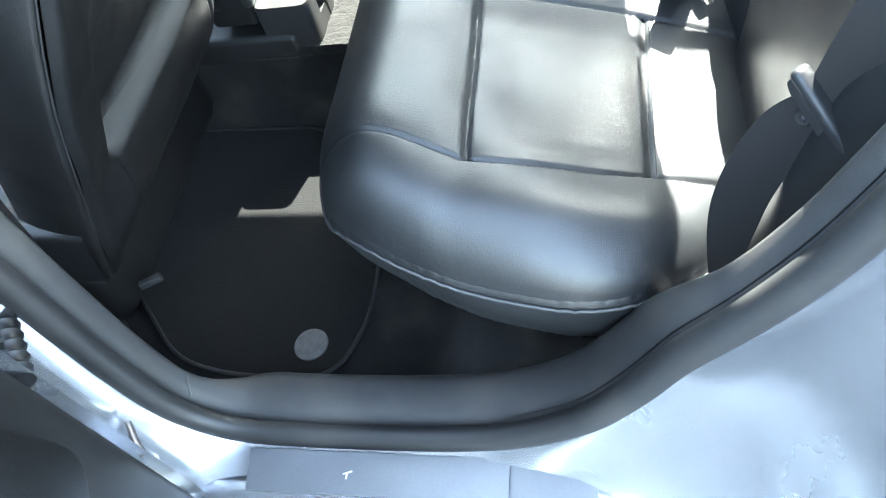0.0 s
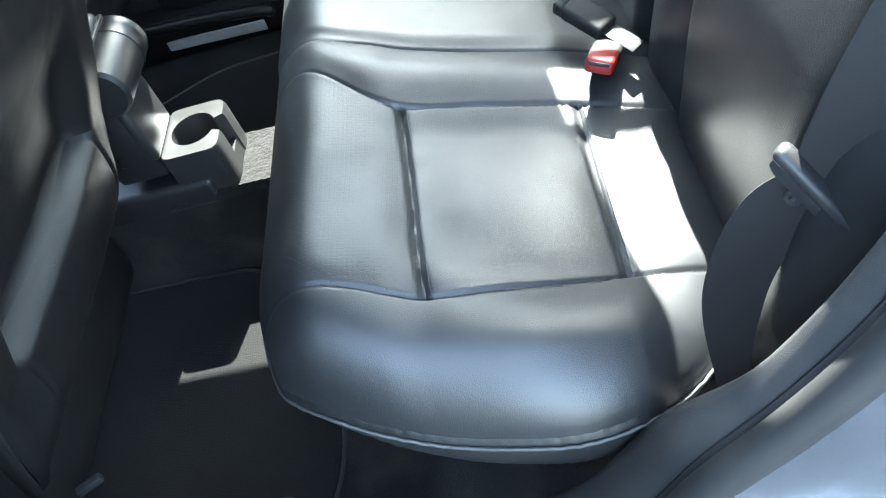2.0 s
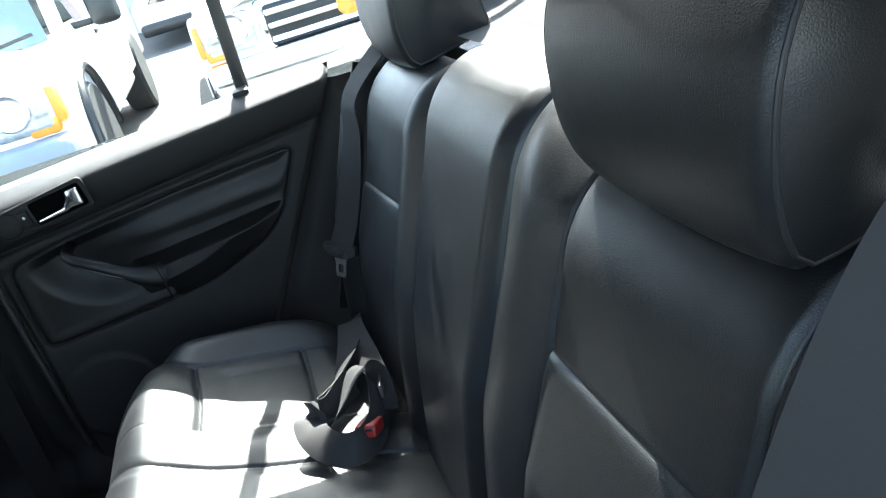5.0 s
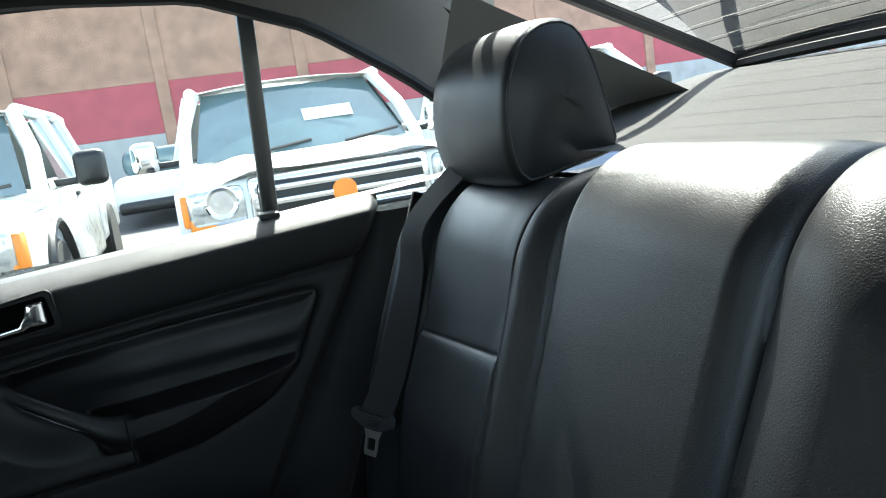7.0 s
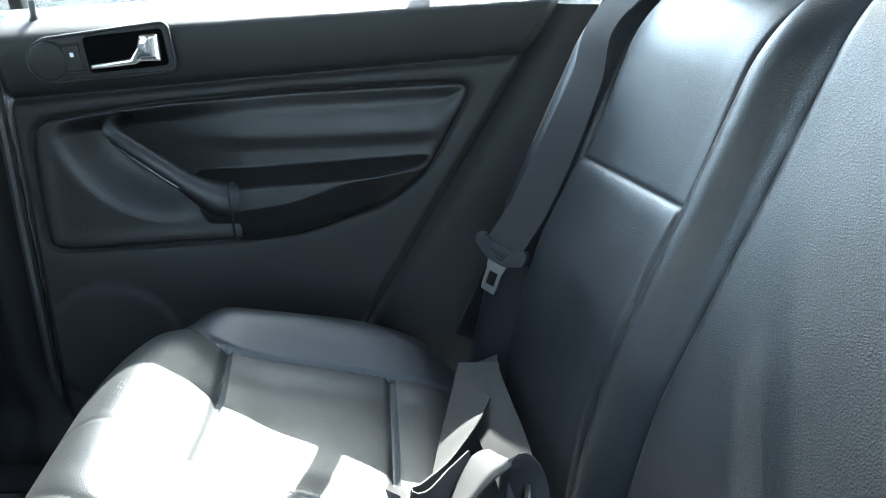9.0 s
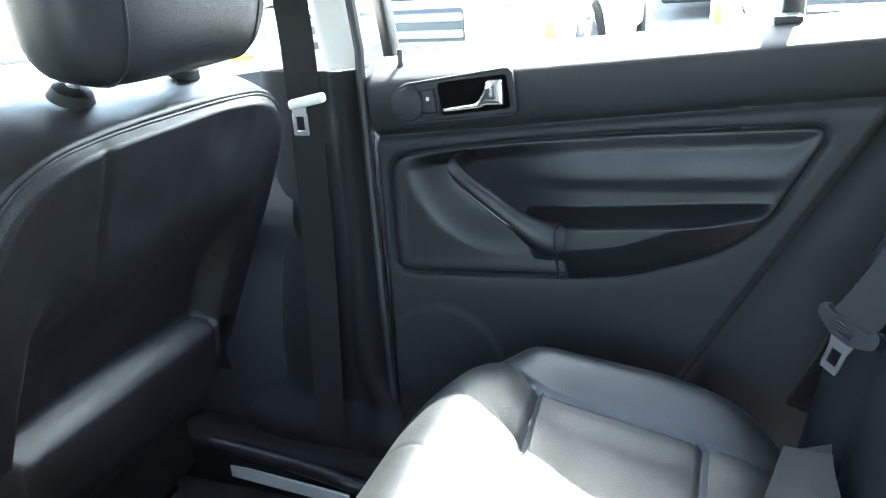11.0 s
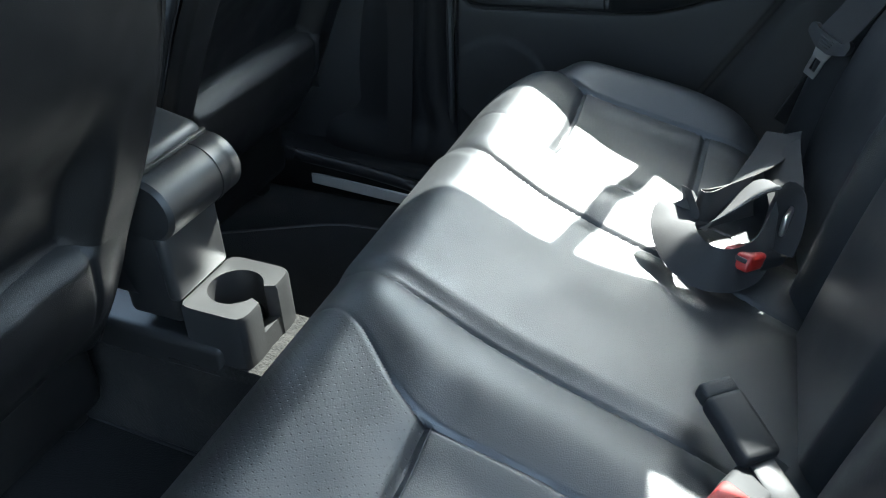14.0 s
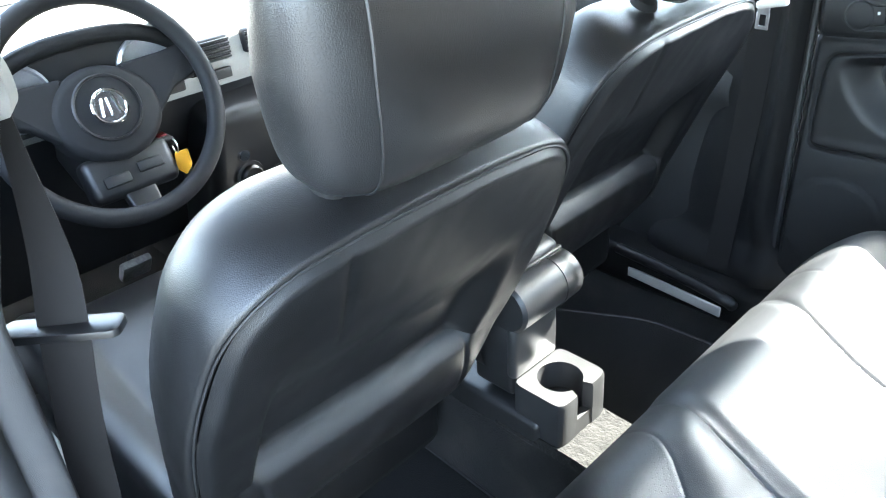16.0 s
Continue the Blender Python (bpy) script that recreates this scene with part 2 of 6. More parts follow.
def spline(points, n):
    """n points evenly along a smooth curve through the given ones."""
    p = [Vector(q) for q in points]
    dense = []
    for i in range(len(p) - 1):
        a, b, c, d = p[max(i - 1, 0)], p[i], p[i + 1], p[min(i + 2, len(p) - 1)]
        for k in range(16):
            t = k / 16
            dense.append(0.5 * (2 * b + (c - a) * t + (2 * a - 5 * b + 4 * c - d) * t * t + (3 * b - a - 3 * c + d) * t**3))
    dense.append(p[-1])
    acc = [0.0]
    for a, b in zip(dense, dense[1:]):
        acc.append(acc[-1] + (b - a).length)
    out, j = [], 0
    for s in lin(0, acc[-1], n):
        while j < len(acc) - 2 and acc[j + 1] < s:
            j += 1
        w = (s - acc[j]) / max(acc[j + 1] - acc[j], 1e-9)
        out.append(dense[j].lerp(dense[j + 1], min(max(w, 0), 1)))
    return out


def tube(points, radius, n=10, closed=False, flat=1.0):
    """A round rod along points; radius may be a list."""
    p = [Vector(q) for q in points]
    m = len(p)
    r = radius if isinstance(radius, (list, tuple)) else [radius] * m
    side = None
    v = []
    for i in range(m):
        a, b = (p[(i - 1) % m], p[(i + 1) % m]) if closed else (p[max(i - 1, 0)], p[min(i + 1, m - 1)])
        d = (b - a).normalized()
        if side is None:
            side = d.orthogonal().normalized()
        side = (side - d * side.dot(d)).normalized()
        up = d.cross(side)
        for k in range(n):
            t = 2 * math.pi * k / n
            v.append(p[i] + r[i] * (math.cos(t) * side + flat * math.sin(t) * up))
    f = []
    for i in range(m if closed else m - 1):
        for k in range(n):
            a, b = i * n, ((i + 1) % m) * n
            f.append((a + k, a + (k + 1) % n, b + (k + 1) % n, b + k))
    if not closed:
        f += [tuple(range(n - 1, -1, -1)), tuple((m - 1) * n + k for k in range(n))]
    return v, f


def strap(rows, thick=0.0014):
    """A band of webbing: rows of (centre, half width as a vector)."""
    c = [(Vector(a), Vector(b)) for a, b in rows]
    m = len(c)
    v = []
    for i in range(m):
        d = c[min(i + 1, m - 1)][0] - c[max(i - 1, 0)][0]
        n = d.cross(c[i][1]).normalized() * thick / 2
        p, w = c[i]
        v += [p - w + n, p - w * 0.5 + n * 1.2, p + w * 0.5 + n * 1.2, p + w + n, p + w - n, p + w * 0.5 - n * 1.2, p - w * 0.5 - n * 1.2, p - w - n]
    f = []
    for i in range(m - 1):
        for k in range(8):
            a, b = i * 8, i * 8 + 8
            f.append((a + k, b + k, b + (k + 1) % 8, a + (k + 1) % 8))
    f += [tuple(range(8)), tuple((m - 1) * 8 + k for k in range(7, -1, -1))]
    return v, f


def bm_shape(bm):
    bm.verts.index_update()
    s = [tuple(v.co) for v in bm.verts], [tuple(v.index for v in f.verts) for f in bm.faces]
    bm.free()
    return s


def rbox(size, at=(0, 0, 0), r=0.01, seg=3, rot=None):
    """A box with rounded edges."""
    bm = bmesh.new()
    bmesh.ops.create_cube(bm, size=1)
    bmesh.ops.scale(bm, vec=size, verts=bm.verts)
    if r > 0:
        bmesh.ops.bevel(bm, geom=bm.edges[:], offset=min(r, min(size) * 0.49), segments=seg, profile=0.5, affect="EDGES")
    m = Matrix.Translation(at) @ (rot if rot is not None else Matrix.Identity(4))
    bmesh.ops.transform(bm, matrix=m, verts=bm.verts)
    return bm_shape(bm)


def plate(outline, thick, place, r=0.0, seg=2, holes=()):
    """A flat outline of (a, b), thick, with rounded rims; place maps (a, b, depth) to the world."""
    bm = bmesh.new()
    vs = [bm.verts.new((a, b, 0)) for a, b in outline]
    bm.faces.new(vs)
    res = bmesh.ops.extrude_face_region(bm, geom=bm.faces[:])
    top = [g for g in res["geom"] if isinstance(g, bmesh.types.BMVert)]
    bmesh.ops.translate(bm, vec=(0, 0, thick), verts=top)
    if r > 0:
        tops = set(top)
        edges = [e for e in bm.edges if e.verts[0] in tops and e.verts[1] in tops]
        bmesh.ops.bevel(bm, geom=edges, offset=r, segments=seg, profile=0.5, affect="EDGES")
    bmesh.ops.recalc_face_normals(bm, faces=bm.faces)
    bmesh.ops.triangulate(bm, faces=[f for f in bm.faces if len(f.verts) > 4])
    v, f = bm_shape(bm)
    return [place(*p) for p in v], f


def rounded(points, r, seg=4):
    """An outline with its corners rounded."""
    out = []
    k = len(points)
    for i in range(k):
        a, b, c = Vector(points[i - 1]), Vector(points[i]), Vector(points[(i + 1) % k])
        u, w = (a - b), (c - b)
        q = min(r, u.length * 0.45, w.length * 0.45)
        s, e = b + u.normalized() * q, b + w.normalized() * q
        for j in range(seg + 1):
            t = j / seg
            out.append(tuple((1 - t) ** 2 * s + 2 * t * (1 - t) * b + t * t * e))
    return out


def lathe(profile, at, axis="z", n=32):
    """A turned shape: profile of (radius, height)."""
    v = []
    for r, h in profile:
        for k in range(n):
            t = 2 * math.pi * k / n
            v.append((r * math.cos(t), r * math.sin(t), h))
    f = []
    for i in range(len(profile) - 1):
        for k in range(n):
            f.append((i * n + k, i * n + (k + 1) % n, (i + 1) * n + (k + 1) % n, (i + 1) * n + k))
    f += [tuple(range(n - 1, -1, -1)), tuple((len(profile) - 1) * n + k for k in range(n))]
    m = {"z": Matrix.Identity(4), "y": Matrix.Rotation(radians(-90), 4, "X"), "x": Matrix.Rotation(radians(90), 4, "Y")}[axis] if isinstance(axis, str) else axis
    return moved((v, f), Matrix.Translation(at) @ m)


def bell(d, w):
    return math.exp(-(d / w) ** 2)


def step(a, b, x):
    t = min(max((x - a) / (b - a), 0), 1)
    return t * t * (3 - 2 * t)


YC = 0.49          # the car's middle
GROUND = -0.30     # the car park, below the rear floor mat

# ---- setting: ground and the far side of the car park ----
solo("ground", grid(lambda a, b: (a, b, GROUND), [-400, -60, -20, -8, 0, 8, 20, 60, 400], [-400, -60, -20, -8, 0, 8, 20, 60, 400]), ASPHALT,
     "sun-bleached grey asphalt of the car park", "ground", "structure")

# ---- the rear bench: cushion ----
X0, X1 = -0.143, 0.362


def curve(points):
    """A smooth line through (x, value) points, straight on beyond its ends."""
    def at(x):
        n = len(points)
        i = max(0, min(n - 2, sum(1 for q in points if q[0] <= x) - 1))
        (x0, a), (x1, b) = points[i], points[i + 1]
        slope = (b - a) / (x1 - x0)
        m0 = (b - points[i - 1][1]) / (x1 - points[i - 1][0]) if i > 0 else slope
        m1 = (points[i + 2][1] - a) / (points[i + 2][0] - x0) if i < n - 2 else slope
        t = (x - x0) / (x1 - x0)
        if t <= 0 or t >= 1:
            return a + (x - x0) * m0 if t <= 0 else b + (x - x1) * m1
        w = x1 - x0
        return (2 * t**3 - 3 * t * t + 1) * a + (t**3 - 2 * t * t + t) * w * m0 + (3 * t * t - 2 * t**3) * b + (t**3 - t * t) * w * m1
    return at


# the rounded plan of the cushion's ends, from the middle
END = [(-0.143, 0.400), (-0.139, 0.436), (-0.126, 0.477), (-0.100, 0.523), (-0.050, 0.563), (0.007, 0.587), (0.09, 0.603), (0.16, 0.611), (0.20, 0.606), (0.24, 0.592), (0.28, 0.566), (0.32, 0.524), (0.362, 0.474)]
half_width = curve(END)
END_LINE = [(-0.143, 0.0), (-0.143, 0.36)] + [(x, half_width(x)) for x in [-0.143 + 0.052 * (i / 16) ** 2 for i in range(17)] + [-0.091 + 0.453 * i / 30 for i in range(1, 31)]]

# sewn lines from the car's middle: outer, inner and middle, on the near and the far half
S_OUT = {-1: curve([(-0.143, -0.462), (-0.076, -0.476), (-0.015, -0.484), (0.04, -0.496), (0.064, -0.499), (0.15, -0.484), (0.249, -0.467)]),
         1: curve([(-0.143, 0.572), (-0.10, 0.558), (-0.044, 0.527), (0.0, 0.488), (0.03, 0.479), (0.11, 0.484), (0.199, 0.492), (0.27, 0.50)])}
S_IN = {-1: curve([(-0.143, -0.107), (-0.09, -0.122), (-0.04, -0.148), (0.01, -0.188), (0.045, -0.203), (0.14, -0.208), (0.24, -0.213)]),
        1: curve([(-0.143, 0.345), (-0.07, 0.315), (0.0, 0.282), (0.05, 0.268), (0.15, 0.252), (0.26, 0.245)])}
S_MID = {-1: curve([(-0.143, -0.035), (-0.06, -0.068), (0.05, -0.092), (0.20, -0.108), (0.33, -0.115)]),
         1: curve([(-0.143, 0.275), (-0.07, 0.214), (0.03, 0.175), (0.17, 0.148), (0.33, 0.135)])}
S_FRONT = {-1: curve([(-0.50, 0.060), (-0.35, 0.050), (-0.20, 0.043)]), 1: curve([(0.26, 0.020), (0.36, 0.024), (0.48, 0.016)])}
S_REAR = {-1: 0.244, 1: 0.200}


def half_of(h):
    return -1 if h < 0.09 else 1


def edge_distance(x, h):
    """How far a place on the cushion lies inside its rounded outline."""
    q = (x, abs(h))
    return min(seg_distance(q, a, b) for a, b in zip(END_LINE, END_LINE[1:]))


def seg_distance(p, a, b):
    ax, ay, bx, by = a[0], a[1], b[0], b[1]
    dx, dy = bx - ax, by - ay
    t = max(0, min(1, ((p[0] - ax) * dx + (p[1] - ay) * dy) / (dx * dx + dy * dy)))
    return math.hypot(p[0] - ax - t * dx, p[1] - ay - t * dy)


def cushion_z(x, h):
    s = half_of(h)
    # signed distances outwards from the outer, inner and middle seams
    do, di, dm = s * (h - S_OUT[s](x)), s * (h - S_IN[s](x)), s * (h - S_MID[s](x))
    wide = di - dm
    sf, sr = S_FRONT[s](h), S_REAR[s]
    z = 0.372 - 0.26 * (x - 0.03) - 0.10 * max(x - 0.24, 0)
    # the insert sags a little between the rolls
    z -= 0.006 * step(0, 0.05, di) * step(0, -0.05, do) * step(sf, sf + 0.06, x)
    # front roll
    roll = step(sf + 0.06, sf - 0.03, x)
    z += roll * (0.026 * bell(x + 0.055, 0.065) - 0.008 * step(0.03, -0.03, x)) * (1 - 0.4 * step(0.02, -0.02, dm))
    d = -0.03 - x
    z -= 0.26 * 0.5 * (d + math.sqrt(d * d + 0.0010))
    # side bolsters
    z += (0.026 if s < 0 else 0.040) * step(-0.012, 0.075, do) * step(-0.22, 0.06, x) * step(0.42, 0.22, x)
    if s < 0:
        z += 0.030 * bell(h + 0.47, 0.10) * step(0.24, 0.06, x) * step(-0.16, 0.0, x)
    # ridges beside the middle place
    z += 0.013 * bell(di - wide / 2, 0.42 * max(abs(wide), 0.07)) * step(-0.12, 0.03, x)
    z += 0.006 * step(0, -0.03, dm)
    # sewn grooves
    for d, w, deep in ((do, 0.0028, 0.0042), (di, 0.0026, 0.0030), (dm, 0.0026, 0.0030)):
        z -= deep * (0.4 + 0.6 * step(-0.10, 0.03, x)) * bell(d, w) + deep * 0.32 * step(-0.08, 0.05, x) * bell(d, w * 5)
    if di > 0 > do:
        z -= 0.006 * bell(x - sf, 0.0042) + 0.0035 * bell(x - sf, 0.022)
        z -= 0.005 * bell(x - sr, 0.0040) + 0.003 * bell(x - sr, 0.02)
    # soft puckers along the seams
    if do < 0:
        z += 0.0007 * math.sin(h * 90 + 2 * math.sin(x * 40)) * bell(x - sf, 0.03) * step(0, 0.03, di)
    d = edge_distance(x, h)
    R = 0.105
    z += (0.0012 * noise.noise((x * 14, h * 14, 3.1)) + 0.0004 * noise.noise((x * 45, h * 30, 1.7))) * min(d / R, 1)
    if d < R:
        q = 1 - max(d, 0) / R
        z -= (0.090 - 0.15 * max(x - 0.05, 0)) * (1 - math.sqrt(max(1 - q * q, 0)))
    return z


seat = thing("rear_seat_cushion", "black leather rear bench cushion with sewn panels and perforated front", "seat", (0.1, YC, 0.08))
xs = sorted(set([round(X0 + 0.1 * (i / 40) ** 1.6, 5) for i in range(41)] + [round(v, 5) for v in lin(X0 + 0.1, X1, 150)]))
vs = lin(-1, 1, 601)


def cush(x, v):
    h = v * half_width(x)
    return (x, YC + h, cushion_z(x, h))


V, F = grid(cush, xs, vs)
regions = {}
for f in F:
    x = sum(V[i][0] for i in f) / 4
    h = sum(V[i][1] for i in f) / 4 - YC
    s = half_of(h)
    if s * (h - S_OUT[s](x)) > 0:
        key = ("side_bolster", s)
    elif s * (h - S_IN[s](x)) > 0:
        key = ("front_roll", s) if x < S_FRONT[s](h) else ("seat_insert", s) if x < S_REAR[s] else ("rear_panel", s)
    elif s * (h - S_MID[s](x)) > 0:
        key = ("ridge", s)
    else:
        key = ("middle_panel", "")
    regions.setdefault(key, []).append(f)
for (name, _), faces in regions.items():
    used = sorted({i for f in faces for i in f})
    at = {i: k for k, i in enumerate(used)}
    part(name, ([V[i] for i in used], [tuple(at[i] for i in f) for f in faces]), PERFORATED if name == "front_roll" else LEATHER, seat,
         "perforated black leather" if name == "front_roll" else "", sharp=180)
# the rim: along one end, the front and the other end
rim = [(x, -half_width(x)) for x in reversed(xs)] + [(X0, v * half_width(X0)) for v in lin(-1, 1, 60)[1:-1]] + [(x, half_width(x)) for x in xs]


def rim_out(i):
    a, b = rim[max(i - 1, 0)], rim[min(i + 1, len(rim) - 1)]
    t = Vector((b[0] - a[0], b[1] - a[1])).normalized()
    n = Vector((t.y, -t.x))
    if n.dot(Vector((rim[i][0] - 0.12, rim[i][1]))) < 0:
        n = -n
    return n


skirt_rows = []
for i, (x, h) in enumerate(rim):
    n = rim_out(i)
    z = cushion_z(x, h)
    skirt_rows.append([(x, YC + h, z)] + [(x + n.x * o, YC + h + n.y * o, z - dz) for o, dz in ((0.003, 0.006), (0.004, 0.014), (-0.002, 0.04), (-0.012, 0.08), (-0.03, 0.13), (-0.055, 0.17), (-0.075, 0.20))])
cols = len(skirt_rows[0])
part("skirt", ([p for r in skirt_rows for p in r], [(i * cols + j, i * cols + j + 1, (i + 1) * cols + j + 1, (i + 1) * cols + j) for i in range(len(rim) - 1) for j in range(cols - 1)]), LEATHER, seat, sharp=180)
part("piping", tube([(x + rim_out(i).x * 0.0055, YC + h + rim_out(i).y * 0.0055, cushion_z(x, h) - 0.010) for i, (x, h) in enumerate(rim)][::2], 0.0018, 8), WELT, seat, "thin grey piping")
# lighter stitching beside the insert seams
for s in (-1, 1):
    for rows in ([(S_REAR[s] + 0.0065, h) for h in lin(S_IN[s](S_REAR[s]) + s * 0.004, S_OUT[s](S_REAR[s]) - s * 0.004, 40)],
                 [(S_FRONT[s](h) + 0.0065, h) for h in lin(S_IN[s](0.04) + s * 0.004, S_OUT[s](0.05) - s * 0.004, 40)]):
        part("stitching", tube([(x, YC + h, cushion_z(x, h) + 0.0009) for x, h in rows], 0.0007, 5), THREAD, seat)

# ---- the rear bench: backrest ----
SL = 0.385                                    # how far the backrest leans
BACK = Vector((SL, 0, 1)).normalized()      # up along the backrest
OUT = Vector((-1, 0, SL)).normalized()      # out of its front
FOOT = Vector((0.421 + SL * (0.27 - 0.625), YC, 0.27))


def line_v(h):
    """The edge between the lower and the upper panels; it falls towards the far side."""
    return (0.627 - 0.27 - (0.012 if h > 0 else 0.0) - 0.085 * max(h - 0.24, 0)) / BACK.z


def back_top(a):
    return (0.845 - 0.035 * step(0.14, 0.24, a) - 0.045 * step(0.5, 0.63, a) - 0.27) / BACK.z


def back_seams(h, v):
    """The grooves beside the middle section: the split lies off the middle."""
    return (0.150 + 0.055 * (v - 0.16), 0.228 + 0.06 * (v - 0.2)) if h > 0 else (0.098 + 0.02 * (v - 0.3), 0.230)


def back_w(h, v):
    """How far the cover stands out of the backrest's plane."""
    a = abs(h)
    w = 0.0
    (sm, si), so = back_seams(h, v), 0.488
    w += 0.012 * bell(a - (sm + si) / 2, 0.042) if h < 0 else 0.020 * bell(a - (sm + si) / 2, 0.030)
    w += 0.034 * bell(a - 0.555, 0.045)
    if si < a < so:
        # lower panel stands proud, and falls away under its upper edge
        edge = line_v(h)
        w += 0.0045 * (1 - math.exp(-max(edge - v, 0) / 0.007)) * (0.3 + 0.7 * math.exp(-max(edge - v, 0) / 0.10))
        w += 0.008 * bell(v - (edge - 0.19), 0.13)
        w -= 0.0012 * bell(v - edge - 0.001, 0.003)
        w += 0.006 * step(edge + 0.01, edge + 0.15, v)
    w += 0.010 * step(sm, sm - 0.03, a)
    w -= 0.009 * bell(a - sm, 0.0036) + 0.006 * bell(a - sm, 0.014)
    for d in (a - si, a - so):
        w -= 0.006 * bell(d, 0.0034) + 0.0035 * bell(d, 0.013)
    w += 0.0010 * noise.noise((h * 7, v * 6, 7.7))
    # the foot of the backrest draws back over the cushion
    w -= 0.050 * max(1 - v / 0.26, 0) ** 1.25
    top = back_top(a)
    q = (v - (top - 0.11)) / 0.11
    if q > 0:
        w -= 0.085 * (1 - math.sqrt(max(1 - min(q, 1) ** 2, 0)))
    e = (a - 0.565) / 0.085
    if e > 0:
        w -= 0.10 * (1 - math.sqrt(max(1 - min(e, 1) ** 2, 0)))
    return w


def back_point(h, v, lift=0.0):
    return FOOT + Vector((0.007 - 0.03 * (h - 0.26), h, 0)) + BACK * v + OUT * (back_w(h, v) + lift)


rest = thing("rear_bench_back", "black leather rear bench back in three sewn sections", "seat", (0.35, YC, 0.27))
hs = lin(-0.65, 0.65, 481)
us = lin(0, 1, 131) + [1 - (1 - (line_v(q) + d) / back_top(0.355)) ** 0.8 for q in (-0.3, 0.25, 0.36, 0.48) for d in lin(-0.008, 0.006, 8)]
V, F = grid(lambda u, h: tuple(back_point(h, back_top(abs(h)) * (1 - (1 - u) ** 1.25))), sorted(us), hs)
regions = {}
for f in F:
    c = sum((Vector(V[i]) for i in f), Vector()) / 4
    h = c.y - YC
    v = (c - FOOT).dot(BACK)
    a, s = abs(h), "near" if h < 0 else "far"
    sm, si = back_seams(h, v)
    key = ("side_bolster", s) if a > 0.488 else (("lower_panel", s) if v < line_v(h) - 0.006 else ("upper_panel", s)) if a > si else ("ridge", s) if a > sm else ("middle_panel", "")
    regions.setdefault(key, []).append(f)
for (name, _), faces in regions.items():
    used = sorted({i for f in faces for i in f})
    at = {i: k for k, i in enumerate(used)}
    part(name, ([V[i] for i in used], [tuple(at[i] for i in f) for f in faces]), LEATHER_FINE, rest, sharp=180)
# the carpeted back of the seat
part("back_board", grid(lambda h, v: tuple(FOOT + Vector((0.14 - 0.02, h, 0)) + BACK * v * 0.98), lin(-0.65, 0.65, 12), lin(-0.05, 0.56, 8)), CARPET, rest)
for h in (-0.645, 0.645):
    part("back_board", rbox((0.12, 0.012, 0.50), tuple(FOOT + Vector((0.06, h, 0)) + BACK * 0.26), 0.004, 2, Matrix.Rotation(math.atan(SL), 4, "Y")), CARPET, rest)


def rear_headrest(h):
    """A stout headrest: a front pad bent over the top, and two sewn side gussets."""
    ob = thing("rear_headrest", "black leather rear headrest with piped side gussets", "headrest", (0.55, YC + h, 0.80), "rear headrests")
    prof = [(0.504, 0.778), (0.490, 0.792), (0.481, 0.835), (0.484, 0.885), (0.494, 0.920), (0.512, 0.950), (0.540, 0.968), (0.572, 0.968),
            (0.592, 0.952), (0.608, 0.915), (0.620, 0.870), (0.628, 0.830), (0.630, 0.805), (0.60, 0.795), (0.56, 0.788), (0.525, 0.780)]
    ring = [(p.x + 0.014, p.z) for p in spline([(a, 0, b) for a, b in prof + prof[:1]], 73)][:-1]
    cx, cz = 0.570, 0.875
    half = 0.131

    def skin(u, k):
        x, z = ring[k]
        q = abs(u)
        s = 1 - 0.05 * q**4 - 0.05 * step(0.93, 1.0, q)
        bow = 0.006 * (1 - q * q) * (1 if x < cx else 0.4)
        return (cx + (x - cx) * s - bow * (1 if x < cx else -1), YC + h + half * u * (1 + 0.03 * math.sin((z - 0.8) * 12)), cz + (z - cz) * s)
    part("pad", grid(lambda u, k: skin(u, k), [math.sin(math.pi / 2 * t) for t in lin(-1, 1, 33)], range(72), True), LEATHER_FINE, ob, sharp=180)
    for s in (-1, 1):
        def cap(t, k):
            x, y, z = skin(s, k)
            return (cx + (x - cx) * t, y + s * 0.016 * (1 - t**2.2), cz + (z - cz) * t)
        part("gusset", grid(cap, [0.001, 0.25, 0.5, 0.7, 0.85, 0.95, 1.0], range(72), True), LEATHER_FINE, ob, sharp=180)
        part("piping", tube([skin(s * 0.995, k) for k in range(0, 72, 2)], 0.0019, 8, True), PIPING, ob)
    for d in (-0.06, 0.06):
        part("post", tube([(0.555, YC + h + d, 0.74), (0.56, YC + h + d, 0.82)], 0.006, 10), STEEL, ob)
    return ob


rear_headrest(-0.350)
rear_headrest(0.450)

# ---- floor, tunnel and mats ----
def floor_z(x, y):
    tun = 0.170 * step(0.092, 0.060, abs(y - 0.518))
    heel = 0.18 * step(-0.06, 0.06, x)
    front = 0.05 * step(-1.15, -1.5, x)
    return -0.012 + max(tun, heel * 0.6) + front + 0.002 * noise.noise((x * 20, y * 20, 0))


solo("floor", grid(lambda x, y: (x, y, floor_z(x, y)), lin(-1.75, 0.40, 110), lin(-0.145, 1.22, 120)), CARPET, "worn charcoal carpet of the car floor", "floor", "structure")
solo("tunnel_cover", grid(lambda x, y: (x, y, floor_z(x, y) + 0.004 + 0.0015 * noise.noise((x * 150, y * 150, 0))), lin(-0.40, -0.10, 60), lin(0.452, 0.584, 50)),
     TUNNEL_CARPET, "grey looped carpet over the transmission tunnel", "carpet")


